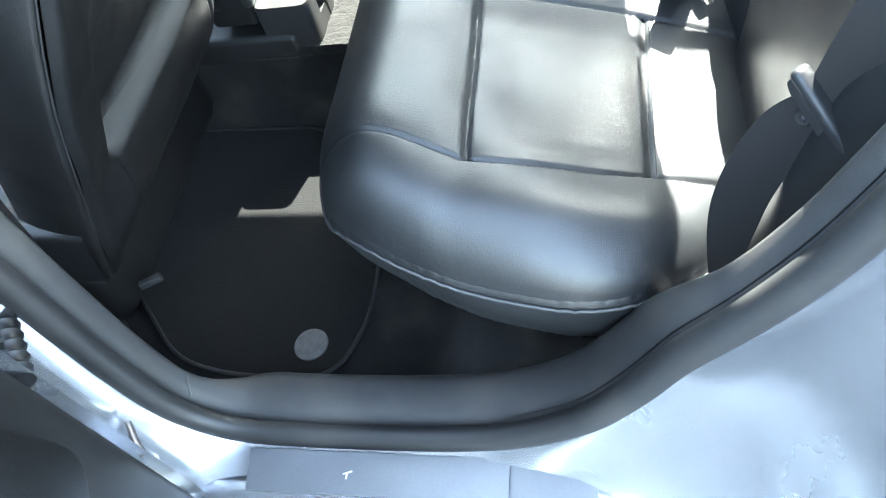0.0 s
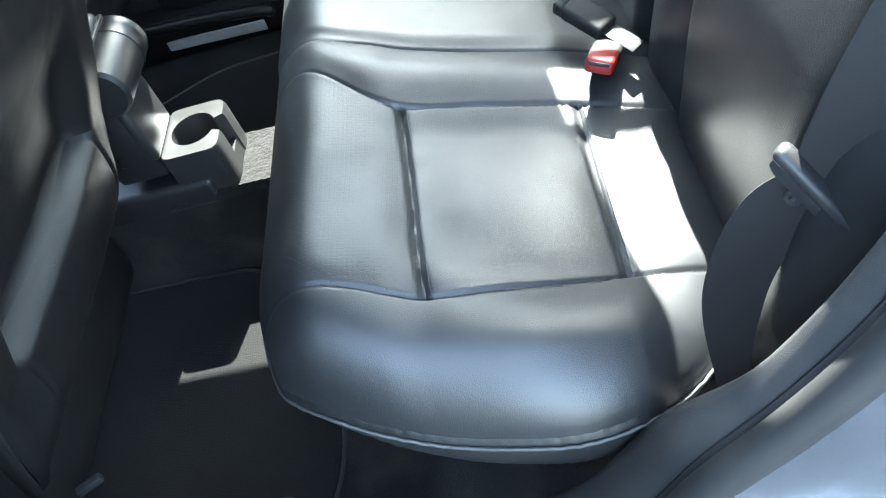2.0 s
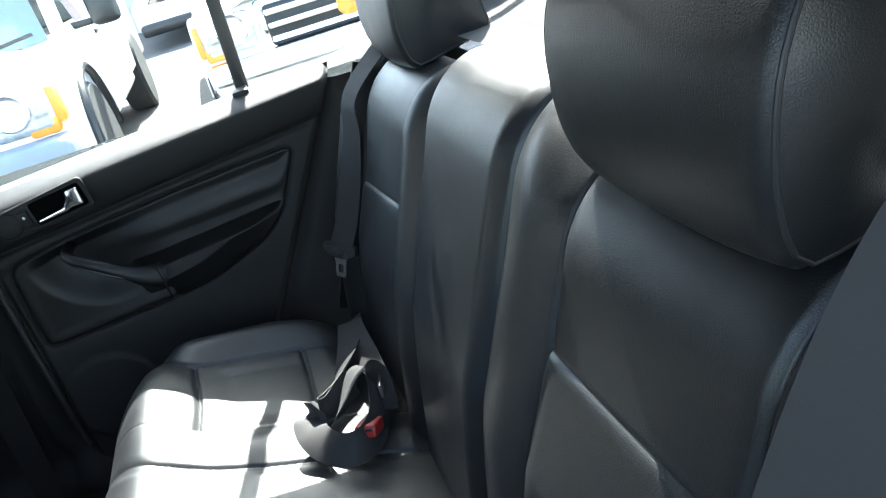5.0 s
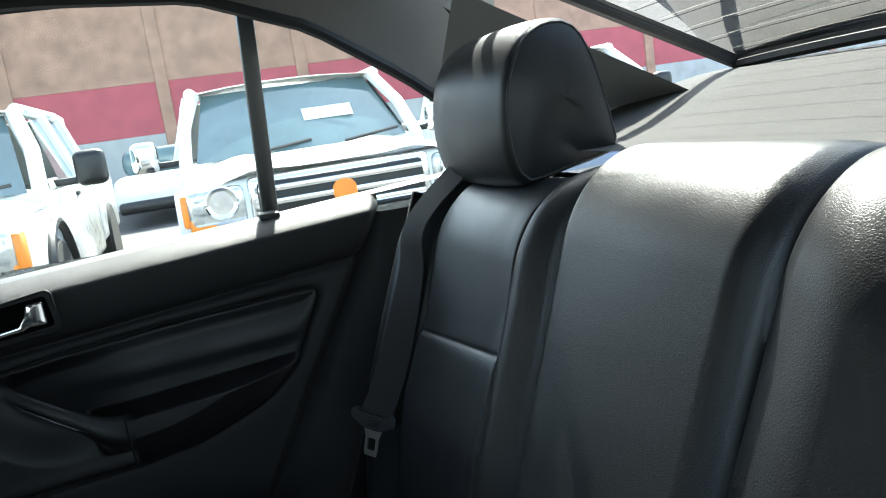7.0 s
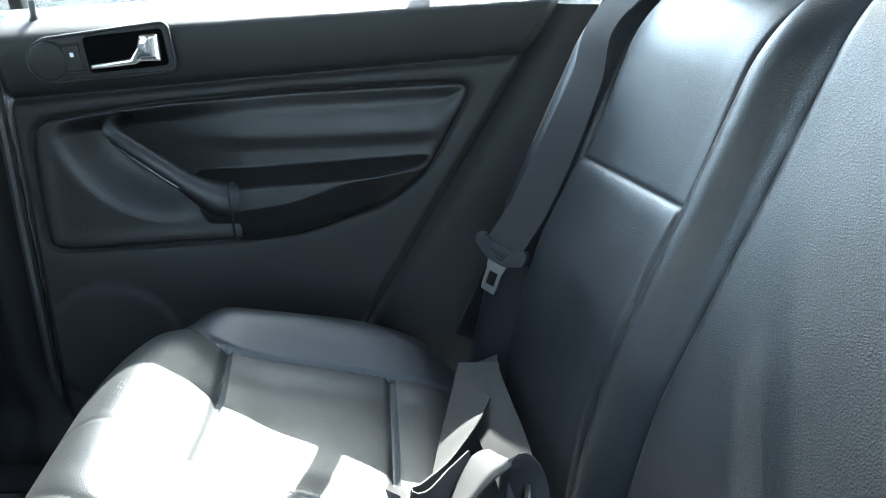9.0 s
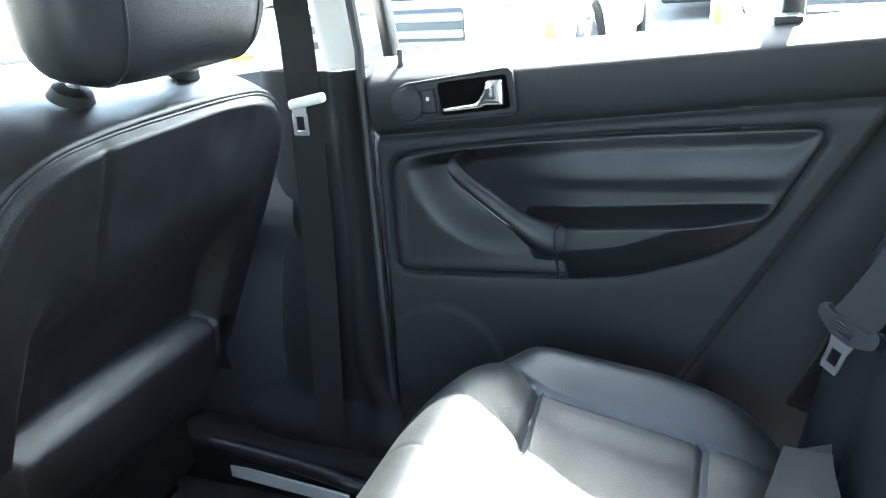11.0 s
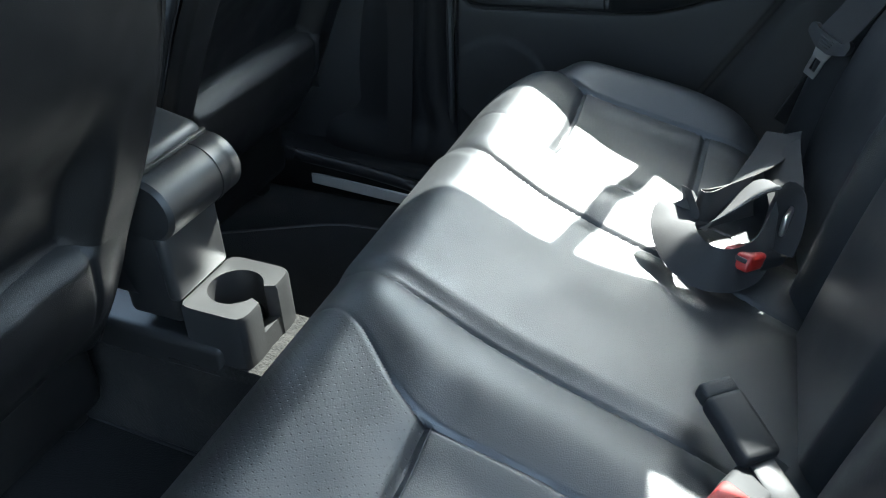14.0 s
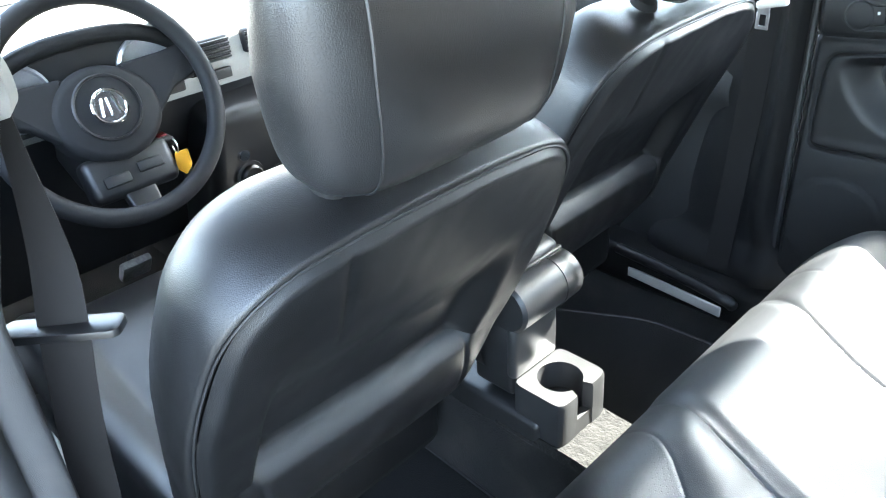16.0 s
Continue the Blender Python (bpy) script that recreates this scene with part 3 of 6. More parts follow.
def floor_mat(outline, label, z=0.0, logo=None):
    ob = thing("floor_mat", label, "floor mat", (outline[0][0], outline[0][1], 0), "floor mats")
    o = rounded(outline, 0.05, 6)
    part("carpet_surface", plate(o, 0.008, lambda a, b, c: (a, b, z - 0.008 + c + 0.0), 0.003), MAT, ob)
    part("edging", tube([(a, b, z + 0.0) for a, b in o], 0.0035, 6, True), PIPING, ob, "bound edge")
    if logo:
        part("badge", lathe([(0.0005, 0.0035), (0.022, 0.0035), (0.026, 0.0025), (0.027, 0.0)], (*logo, z - 0.0005), "z", 28), material("worn badge rubber", (0.06, 0.06, 0.06), 0.8, blotch=0.4, blotch_size=0.01, grain=0.0004), ob, "grey round badge")
    return ob


floor_mat([(-0.62, 0.435), (-0.31, 0.425), (-0.165, 0.20), (-0.157, 0.03), (-0.195, -0.075), (-0.36, -0.075), (-0.46, -0.05), (-0.60, 0.10)], "black carpet floor mat with bound edge and round badge", logo=(-0.243, -0.022))
floor_mat([(-0.70, 0.66), (-0.24, 0.66), (-0.24, 0.98), (-0.28, 1.04), (-0.46, 1.03), (-0.70, 0.90)], "black carpet floor mat behind the passenger seat")

# ---- front seats ----
SEAT_EDGE = [(0.225, 0.0), (0.236, 0.10), (0.246, 0.22), (0.254, 0.33), (0.254, 0.40), (0.247, 0.46), (0.234, 0.515), (0.208, 0.553), (0.168, 0.576), (0.115, 0.585), (0.06, 0.589), (0.0, 0.590)]


def front_seat(dx, cy, name_label):
    """A bucket seat: a thick slab with a rounded top, its rear panel with map pocket and padded roll, the cushion, the headrest."""
    ob = thing("front_seat", name_label, "seat", (-0.7 + dx, cy, 0.0), "front seats")
    up = Vector((0.47, 0, 1)).normalized()
    back = Vector((1, 0, -0.47)).normalized()
    foot = Vector((-0.478 + dx, cy, 0.20))
    side = [(p.x, p.z) for p in spline([(-a, 0, b) for a, b in SEAT_EDGE], 120)]
    edge = side + [(-a, b) for a, b in reversed(side[:-1])]
    spine = [(0.0, min(b * 0.985, 0.47)) for a, b in edge]

    def at(y, v, w):
        return tuple(foot + Vector((0, y, 0)) + up * v + back * w)

    def inward(k, d):
        """The outline moved inwards by d."""
        (a, b), (c, e) = edge[k], spine[k]
        q = d / max(math.hypot(c - a, e - b), 1e-6)
        return a + (c - a) * q, b + (e - b) * q

    vb = 0.217

    def rear(y, v):
        """The rear cover: a knee recess with soft sides over a padded roll, one taut skin."""
        w = 0.026 + 0.004 * noise.noise((y * 7, v * 7, cy)) + 0.0012 * noise.noise((y * 30, v * 22, cy))
        right = 0.152 + 0.03 * (v - vb)
        w -= 0.036 * step(0.46, 0.29, v) * step(vb - 0.003, vb + 0.006, v) * step(-0.182, -0.152, y) * step(right + 0.030, right - 0.004, y)
        below = min(max((vb - v) / 0.215, 0), 1)
        w += (0.028 * math.sin(math.pi * below ** 0.8) - 0.018 * below) * step(-0.235, -0.165, y) * step(0.235, 0.165, y)
        w -= 0.005 * bell(y - right - 0.012, 0.0035) * step(vb + 0.01, vb - 0.01, v) * step(0.10, 0.16, v)
        w -= 0.003 * bell(y + 0.168, 0.0030) * step(vb + 0.005, vb - 0.01, v) * step(0.08, 0.14, v)
        w -= 0.004 * bell(y + 0.10 + 0.1 * (v - 0.5), 0.004) * step(0.42, 0.45, v)
        return w

    ks = range(len(edge))
    # rear cover, from the seam to the middle: the panel with its recess, and the roll below
    es = [0.0, 0.015, 0.03, 0.05, 0.08] + lin(0.11, 1.0, 60)
    flat = [tuple(i + (j - i) * e for i, j in zip(inward(k, 0.010), spine[k])) for e in es for k in ks]
    V = [at(y, v, rear(y, v) - 0.010 * (1 - step(0.0, 0.05, es[i // len(edge)]))) for i, (y, v) in enumerate(flat)]
    F = grid(lambda a, b: (0, 0, 0), es, ks)[1]
    for name, want in (("rear_panel", False), ("padded_roll", True)):
        faces = [f for f in F if (sum(flat[i][1] for i in f) / 4 < vb + 0.001) == want]
        used = sorted({i for f in faces for i in f})
        to = {i: k for k, i in enumerate(used)}
        part(name, ([V[i] for i in used], [tuple(to[i] for i in f) for f in faces]), SEAT_BACK, ob, sharp=180)
    # side and top cover, round to the front
    prof = [(0.010, 0.0155), (0.006, 0.0145), (0.003, 0.0152), (0.0008, 0.009), (0.0, 0.0), (0.0005, -0.018), (0.003, -0.036), (0.008, -0.056), (0.016, -0.076), (0.028, -0.094), (0.042, -0.106), (0.056, -0.113)]
    part("side_cover", grid(lambda j, k: at(*inward(k, prof[j][0] + 0.0012 * noise.noise((k * 0.12, j * 0.5, cy))), prof[j][1]), range(len(prof)), ks), LEATHER_SEAT, ob, sharp=180)

    def front(e, k):
        a, b = inward(k, 0.056)
        y, v = a + (spine[k][0] - a) * e, b + (spine[k][1] - b) * e
        return at(y, v, -0.113 + 0.027 * step(0.0, 0.5, e) - 0.004 * bell(e - 0.35, 0.04))
    part("front_pad", grid(front, lin(0, 1, 24), ks), LEATHER_SEAT, ob, sharp=180)
    part("seam_piping", tube([at(*inward(k, 0.008), 0.0150) for k in ks], 0.0016, 6), PIPING, ob)
    # cushion with side bolsters and the plinth below
    ss = [math.sin(math.pi / 2 * q) * 0.999 for q in lin(-1, 1, 61)]

    def sit(x, s):
        a = abs(s)
        z = 0.295 + 0.03 * bell(a - 0.85, 0.14) - 0.055 * step(0.92, 1.0, a) + 0.05 * bell(x - 0.46, 0.16)
        z -= 0.10 * step(0.49, 0.53, x) + 0.004 * bell(a - 0.62, 0.02)
        return (-0.46 + dx - x, cy + 0.262 * s, z)
    part("seat_cushion", grid(sit, lin(-0.04, 0.53, 50), ss), LEATHER_SEAT, ob, sharp=180)
    part("seat_base", rbox((0.50, 0.46, 0.17), (-0.74 + dx, cy, 0.155), 0.03), TRIM_DARK, ob)
    for s in (-1, 1):
        part("seat_rail", rbox((0.47, 0.035, 0.05), (-0.785 + dx, cy + s * 0.21, 0.035), 0.008), BLACK, ob)
        part("side_cover_panel", rbox((0.40, 0.022, 0.10), (-0.72 + dx, cy + s * 0.255, 0.20), 0.01), TRIM, ob, "charcoal plastic side panel")
    # headrest on two posts, more upright than the backrest
    head = thing_part("headrest", ob)
    hu, hb = Vector((0.12, 0, 1)).normalized(), Vector((1, 0, -0.12)).normalized()
    c = foot + up * 0.714 - back * 0.046
    n = 64

    def skin(u, k):
        t = 2 * math.pi * k / n
        cu, su = math.cos(t), math.sin(t)
        q = abs(u)
        plan = max(1 - q**3.4, 0) ** (1 / 2.6)
        tall = max(1 - q**6, 0) ** (1 / 5)
        rx = 0.060 * (abs(cu) ** 0.62) * (1 if cu > 0 else -1) * plan
        rz = 0.104 * (abs(su) ** 0.62) * (1 if su > 0 else -1) * tall
        y = 0.158 * u * (1 - 0.10 * max(-rz, 0) / 0.104)
        rx *= 1 - 0.18 * max(rz, 0) / 0.104
        return tuple(c + Vector((0, y, 0)) + hb * rx + hu * rz)
    uc = 0.66
    part("pad", grid(skin, lin(-uc, uc, 31), range(n), True), LEATHER_SEAT, head, sharp=180)
    for s in (-1, 1):
        us = [s * (uc + (1.0 - uc) * math.sin(math.pi / 2 * q)) for q in lin(0, 1, 18)]
        part("gusset", grid(skin, us if s > 0 else us[::-1], range(n), True), LEATHER_SEAT, head, sharp=180)
        part("seam_piping", tube([skin(s * uc, k) for k in range(0, n)], 0.0016, 6, True), LEATHER_SEAT, head)
        a = foot + Vector((0, s * 0.080, 0)) + up * 0.55 - back * 0.045
        part("post", tube([a, a + up * 0.10], 0.0065, 12), STEEL, head, "polished steel post")
        b = foot + Vector((0, s * 0.080, 0)) + up * 0.594 - back * 0.045
        m = Matrix((Vector((0, 1, 0)), -back, up)).transposed().to_4x4()
        part("post_collar", lathe([(0.0005, 0.006), (0.010, 0.006), (0.018, 0.002), (0.022, -0.008)], tuple(b), m, 24), TRIM_DARK, head)
    return ob


def thing_part(name, parent):
    """An Empty that holds the pieces of one part."""
    ob = new(name)
    ob.empty_display_size = 0.05
    return under(ob, parent)


driver = front_seat(0.0, 0.195, "black leather driver seat with map pocket")
part("adjuster_lever", rbox((0.20, 0.016, 0.034), (-0.755, -0.078, 0.205), 0.007, 3), PILLAR, driver, "pale grey adjuster lever")
front_seat(-0.106, 0.852, "black leather front passenger seat with map pocket")

# ---- centre console ----
con = thing("centre_console", "grey plastic centre console with rear cup holder and armrest lid", "console", (-0.5, 0.515, 0.10))
CY = 0.516
CT = 0.242


def cup_top():
    """The tray round the cup's round hole, open to the rear by a slot."""
    bm = bmesh.new()
    cx, cy, r = -0.322, CY + 0.004, 0.036
    n = 48
    inner, outer, low = [], [], []
    for k in range(n + 1):
        t = math.radians(22 + (360 - 44) * k / n)
        d = Vector((math.cos(t), math.sin(t)))
        inner.append((cx + r * d.x, cy + r * d.y))
        # the ray to the tray's rounded rectangle
        bx, by = 0.047, 0.058
        s = 1 / max(abs(d.x) / bx, abs(d.y) / by)
        s = min(s, 1 / ((abs(d.x) / bx) ** 8 + (abs(d.y) / by) ** 8) ** (1 / 8))
        outer.append((cx + s * d.x, cy + s * d.y))
    v = [(a, b, CT) for a, b in inner] + [(a, b, CT) for a, b in outer] + [(a, b, CT - 0.075) for a, b in inner] + \
        [(cx + (a - cx) * 1.04, cy + (b - cy) * 1.04, CT - 0.006) for a, b in outer] + [(cx + (a - cx) * 1.06, cy + (b - cy) * 1.06, CT - 0.13) for a, b in outer]
    m = n + 1
    f = []
    for k in range(n):
        f += [(k, k + 1, m + k + 1, m + k), (k, 2 * m + k, 2 * m + k + 1, k + 1), (m + k, m + k + 1, 3 * m + k + 1, 3 * m + k), (3 * m + k, 3 * m + k + 1, 4 * m + k + 1, 4 * m + k)]
    # the slot's two cheeks and its foot
    for k in (0, n):
        f.append((k, m + k, 3 * m + k, 4 * m + k, 2 * m + k) if k == 0 else (2 * m + k, 4 * m + k, 3 * m + k, m + k, k))
    f.append(tuple(2 * m + k for k in range(n + 1)))
    z = CT - 0.05
    k0, k1 = outer[0], outer[n]
    b = len(v)
    v += [(k0[0], k0[1], z), (k1[0], k1[1], z), (k1[0] + 0.003, k1[1], CT - 0.13), (k0[0] + 0.003, k0[1], CT - 0.13), (inner[0][0], inner[0][1], z), (inner[n][0], inner[n][1], z)]
    f += [(b, b + 1, b + 2, b + 3), (b, b + 4, b + 5, b + 1)]
    return v, f


part("cup_holder", cup_top(), CONSOLE, con, "grey plastic cup holder with a slot to the rear", sharp=30)
part("cup_floor", lathe([(0.0005, 0), (0.034, 0)], (-0.322, CY + 0.004, CT - 0.072), "z", 32), BLACK, con)
part("lower_skirt", rbox((0.36, 0.125, 0.09), (-0.49, CY, 0.145), 0.012), CONSOLE_DARK, con)
part("pedestal", rbox((0.085, 0.104, 0.16), (-0.412, CY, 0.285), 0.012), CONSOLE_DARK, con)
part("pedestal_edge", rbox((0.020, 0.106, 0.10), (-0.375, CY, 0.292), 0.008), CONSOLE, con, "grey plastic rear face")
part("hinge_roll", lathe([(0.0005, -0.066), (0.036, -0.066), (0.041, -0.060), (0.041, 0.060), (0.036, 0.066), (0.0005, 0.066)], (-0.378, CY + 0.006, 0.378), "y", 36), CONSOLE_DARK, con, "dark hinge roll")
part("hinge_ring", lathe([(0.0395, -0.004), (0.0425, -0.003), (0.0425, 0.003), (0.0395, 0.004)], (-0.378, CY + 0.042, 0.378), "y", 36), BLACK, con)
part("roll_end", lathe([(0.0005, 0.014), (0.034, 0.014), (0.041, 0.008), (0.041, -0.014)], (-0.378, CY + 0.070, 0.378), "y", 36), CONSOLE, con, "pale grey end of the roll")
part("armrest_lid", rbox((0.24, 0.125, 0.055), (-0.50, CY + 0.017, 0.432), 0.018, 4, Matrix.Rotation(radians(12), 4, "Y")), CONSOLE_DARK, con)
part("lid_edge", rbox((0.008, 0.122, 0.010), (-0.382, CY + 0.017, 0.420), 0.003, 2, Matrix.Rotation(radians(12), 4, "Y")), CONSOLE, con)
part("front_tunnel_box", rbox((0.55, 0.19, 0.20), (-0.93, YC, 0.16), 0.03), CONSOLE_DARK, con)

# ---- belts ----
def belt_right():
    ob = thing("seat_belt", "dark grey seat belt hanging with steel tongue over the backrest", "seat belt", (0.336, 1.004, 0.46), "rear seat belts")
    on = [tuple(back_point(h, v, lift)) for h, v, lift in ((0.512, 0.50, 0.016), (0.510, 0.42, 0.010), (0.508, 0.34, 0.010), (0.506, 0.27, 0.014))]
    a = spline([(0.640, 0.995, 0.850), (0.575, 1.000, 0.842)] + on + [(0.331, 0.996, 0.482)], 46)
    rows = []
    for i, p in enumerate(a):
        d = (a[min(i + 1, 45)] - a[max(i - 1, 0)]).normalized()
        face = Vector((-0.85, -0.25, 0.40)).lerp(Vector((-0.62, -0.68, 0.35)), step(18, 40, i))
        rows.append((p, d.cross(face).normalized() * 0.024))
    part("webbing", strap(rows), WEBBING, ob)
    end = rows[-1][0]
    d = (a[-1] - a[-3]).normalized()
    w = rows[-1][1].normalized()
    d = (d + Vector((0.16, 0.0, -0.35))).normalized()          # the tongue hangs down
    w = (w - d * w.dot(d)).normalized()
    n = d.cross(w).normalized()
    m = Matrix((w, d, n)).transposed().to_4x4()
    m.translation = end
    loop = [(-0.037, -0.006), (-0.030, -0.012), (-0.024, -0.003), (0.024, -0.003), (0.030, -0.008), (0.037, -0.004), (0.036, 0.007), (0.026, 0.012), (0.012, 0.018), (-0.012, 0.018), (-0.026, 0.012), (-0.036, 0.006)]
    part("tongue_loop", plate(rounded(loop, 0.004, 3), 0.011, lambda x, y, z: tuple(m @ Vector((x, y, z - 0.0055))), 0.003), BELT_PLASTIC, ob, "grey plastic loop")
    for k in range(4):
        part("grip_rib", rbox((0.026 - 0.003 * k, 0.0016, 0.002), (0, 0, 0), 0.0005, 1, m @ Matrix.Translation((0.0, 0.002 + 0.0035 * k, -0.006 if n.x > 0 else 0.006))), BLACK, ob)
    # the steel tongue as a frame of four bars round its hole
    pieces = [plate([(-0.011, 0.015), (0.011, 0.015), (0.011, 0.031), (-0.011, 0.031)], 0.0025, lambda x, y, z: tuple(m @ Vector((x * (1.35 - 0.35 * step(0.015, 0.03, y)), y, z - 0.00125))), 0.0006),
              plate([(-0.011, 0.031), (-0.0062, 0.031), (-0.0062, 0.048), (-0.011, 0.048)], 0.0025, lambda x, y, z: tuple(m @ Vector((x, y, z - 0.00125))), 0.0006),
              plate([(0.0062, 0.031), (0.011, 0.031), (0.011, 0.048), (0.0062, 0.048)], 0.0025, lambda x, y, z: tuple(m @ Vector((x, y, z - 0.00125))), 0.0006),
              plate([(-0.011, 0.048), (0.011, 0.048), (0.0095, 0.056), (-0.0095, 0.056)], 0.0025, lambda x, y, z: tuple(m @ Vector((x, y, z - 0.00125))), 0.0006)]
    part("tongue", merge(*pieces), STEEL, ob, "steel tongue with a square hole")
    return ob


belt_right()


def belt_left():
    ob = thing("seat_belt", "dark grey seat belt running from the side pillar to the sill", "seat belt", (0.30, -0.09, 0.30), "rear seat belts")
    bar0, bar1 = Vector((0.348, -0.044, 0.520)), Vector((0.396, -0.093, 0.462))
    u = (bar1 - bar0).normalized()
    mid = (bar0 + bar1) / 2
    top = spline([(0.600, -0.120, 0.905), (0.520, -0.112, 0.895), (0.468, -0.102, 0.830), (0.424, -0.084, 0.700), (0.392, -0.073, 0.590), tuple(mid)], 44)

    def row(p, q, i, side):
        d = (q[min(i + 1, len(q) - 1)] - q[max(i - 1, 0)]).normalized()
        return (p, (side - d * side.dot(d)).normalized() * 0.0255)
    sides = spline([(0.25, -0.85, -0.15), (0.35, -0.80, -0.25), (0.52, -0.68, -0.40), tuple(u)], 44)
    part("webbing", strap([row(p, top, i, sides[i]) for i, p in enumerate(top)]), WEBBING, ob)
    low = spline([tuple(mid), (0.350, -0.052, 0.455), (0.332, -0.046, 0.405), (0.318, -0.054, 0.350), (0.312, -0.074, 0.300), (0.315, -0.10, 0.25)], 34)
    lows = spline([tuple(u), (0.60, -0.62, -0.45), (0.66, -0.66, -0.25), (0.72, -0.60, -0.05), (0.75, -0.5, 0.0)], 34)
    part("lap_webbing", strap([(p, row(p, low, i, lows[i])[1] * (1.0 - 0.35 * step(18, 30, i))) for i, p in enumerate(low)]), WEBBING, ob)
    d = (low[2] - low[0]).normalized()
    d = (d - u * d.dot(u)).normalized()
    n = d.cross(u).normalized()
    if n.x > 0:
        n = -n
    m = Matrix((u, d, n)).transposed().to_4x4()
    m.translation = mid + n * 0.002
    part("guide_loop", rbox((0.092, 0.012, 0.017), (0, 0, 0), 0.0055, 4, m @ Matrix.Translation((0, -0.002, 0.002))), BELT_PLASTIC, ob, "dark plastic loop bar")
    lip = [(-0.040, 0.002), (0.040, 0.002), (0.040, 0.010), (0.030, 0.016), (-0.030, 0.016), (-0.040, 0.012)]
    part("loop_lip", plate(rounded(lip, 0.004, 3), 0.004, lambda x, y, z: tuple(m @ Vector((x, y, z + 0.001))), 0.001), BELT_PLASTIC, ob)
    part("stop_button", lathe([(0.0005, 0.003), (0.0022, 0.003), (0.003, 0.0018), (0.0060, 0.0024), (0.0072, 0.0014), (0.0076, 0)], tuple(m @ Vector((-0.006, 0.020, 0.0022))), m.to_3x3().to_4x4(), 20), BELT_PLASTIC, ob, "round plastic button")
    return ob


belt_left()


def buckle(at, direction, up, colour, label, name="buckle"):
    """A belt buckle on its stalk: a black body with the release button in its end."""
    ob = thing(name, label, "buckle", at, "seat belt buckles")
    d = Vector(direction).normalized()
    u = Vector(up)
    u = (u - d * u.dot(d)).normalized()
    s = d.cross(u)
    m = Matrix((d, s, u)).transposed().to_4x4()
    m.translation = Vector(at)
    part("body", rbox((0.062, 0.036, 0.020), (0, 0, 0), 0.006, 3, m @ Matrix.Translation((-0.034, 0, 0))), BUCKLE_BLACK, ob)
    if colour:
        part("release_button", rbox((0.040, 0.033, 0.019), (0, 0, 0), 0.005, 3, m @ Matrix.Translation((0.008, 0, 0.002))), colour, ob, "red release button")
        part("slot", rbox((0.004, 0.024, 0.005), (0, 0, 0), 0.001, 1, m @ Matrix.Translation((0.0275, 0, 0.005))), BLACK, ob)
    else:
        part("cover", rbox((0.016, 0.033, 0.018), (0, 0, 0), 0.004, 3, m @ Matrix.Translation((0.002, 0, 0))), TRIM, ob)
    part("stalk", rbox((0.05, 0.024, 0.006), (0, 0, 0), 0.002, 2, m @ Matrix.Translation((-0.085, 0, -0.002))), BLACK, ob)
    return ob


buckle((0.284, 0.306, 0.346), (-0.30, -0.80, 0.30), (0.2, 0, 1), RED, "red and black seat belt buckle lying in the seat crease")
buckle((0.262, 0.408, 0.362), (-0.55, 0.65, 0.22), (0, 0, 1), None, "black seat belt buckle lying on the cushion")
buckle((0.272, 0.628, 0.358), (-0.40, -0.78, 0.30), (0, 0, 1), RED, "red buckle button inside the folded lap belt")


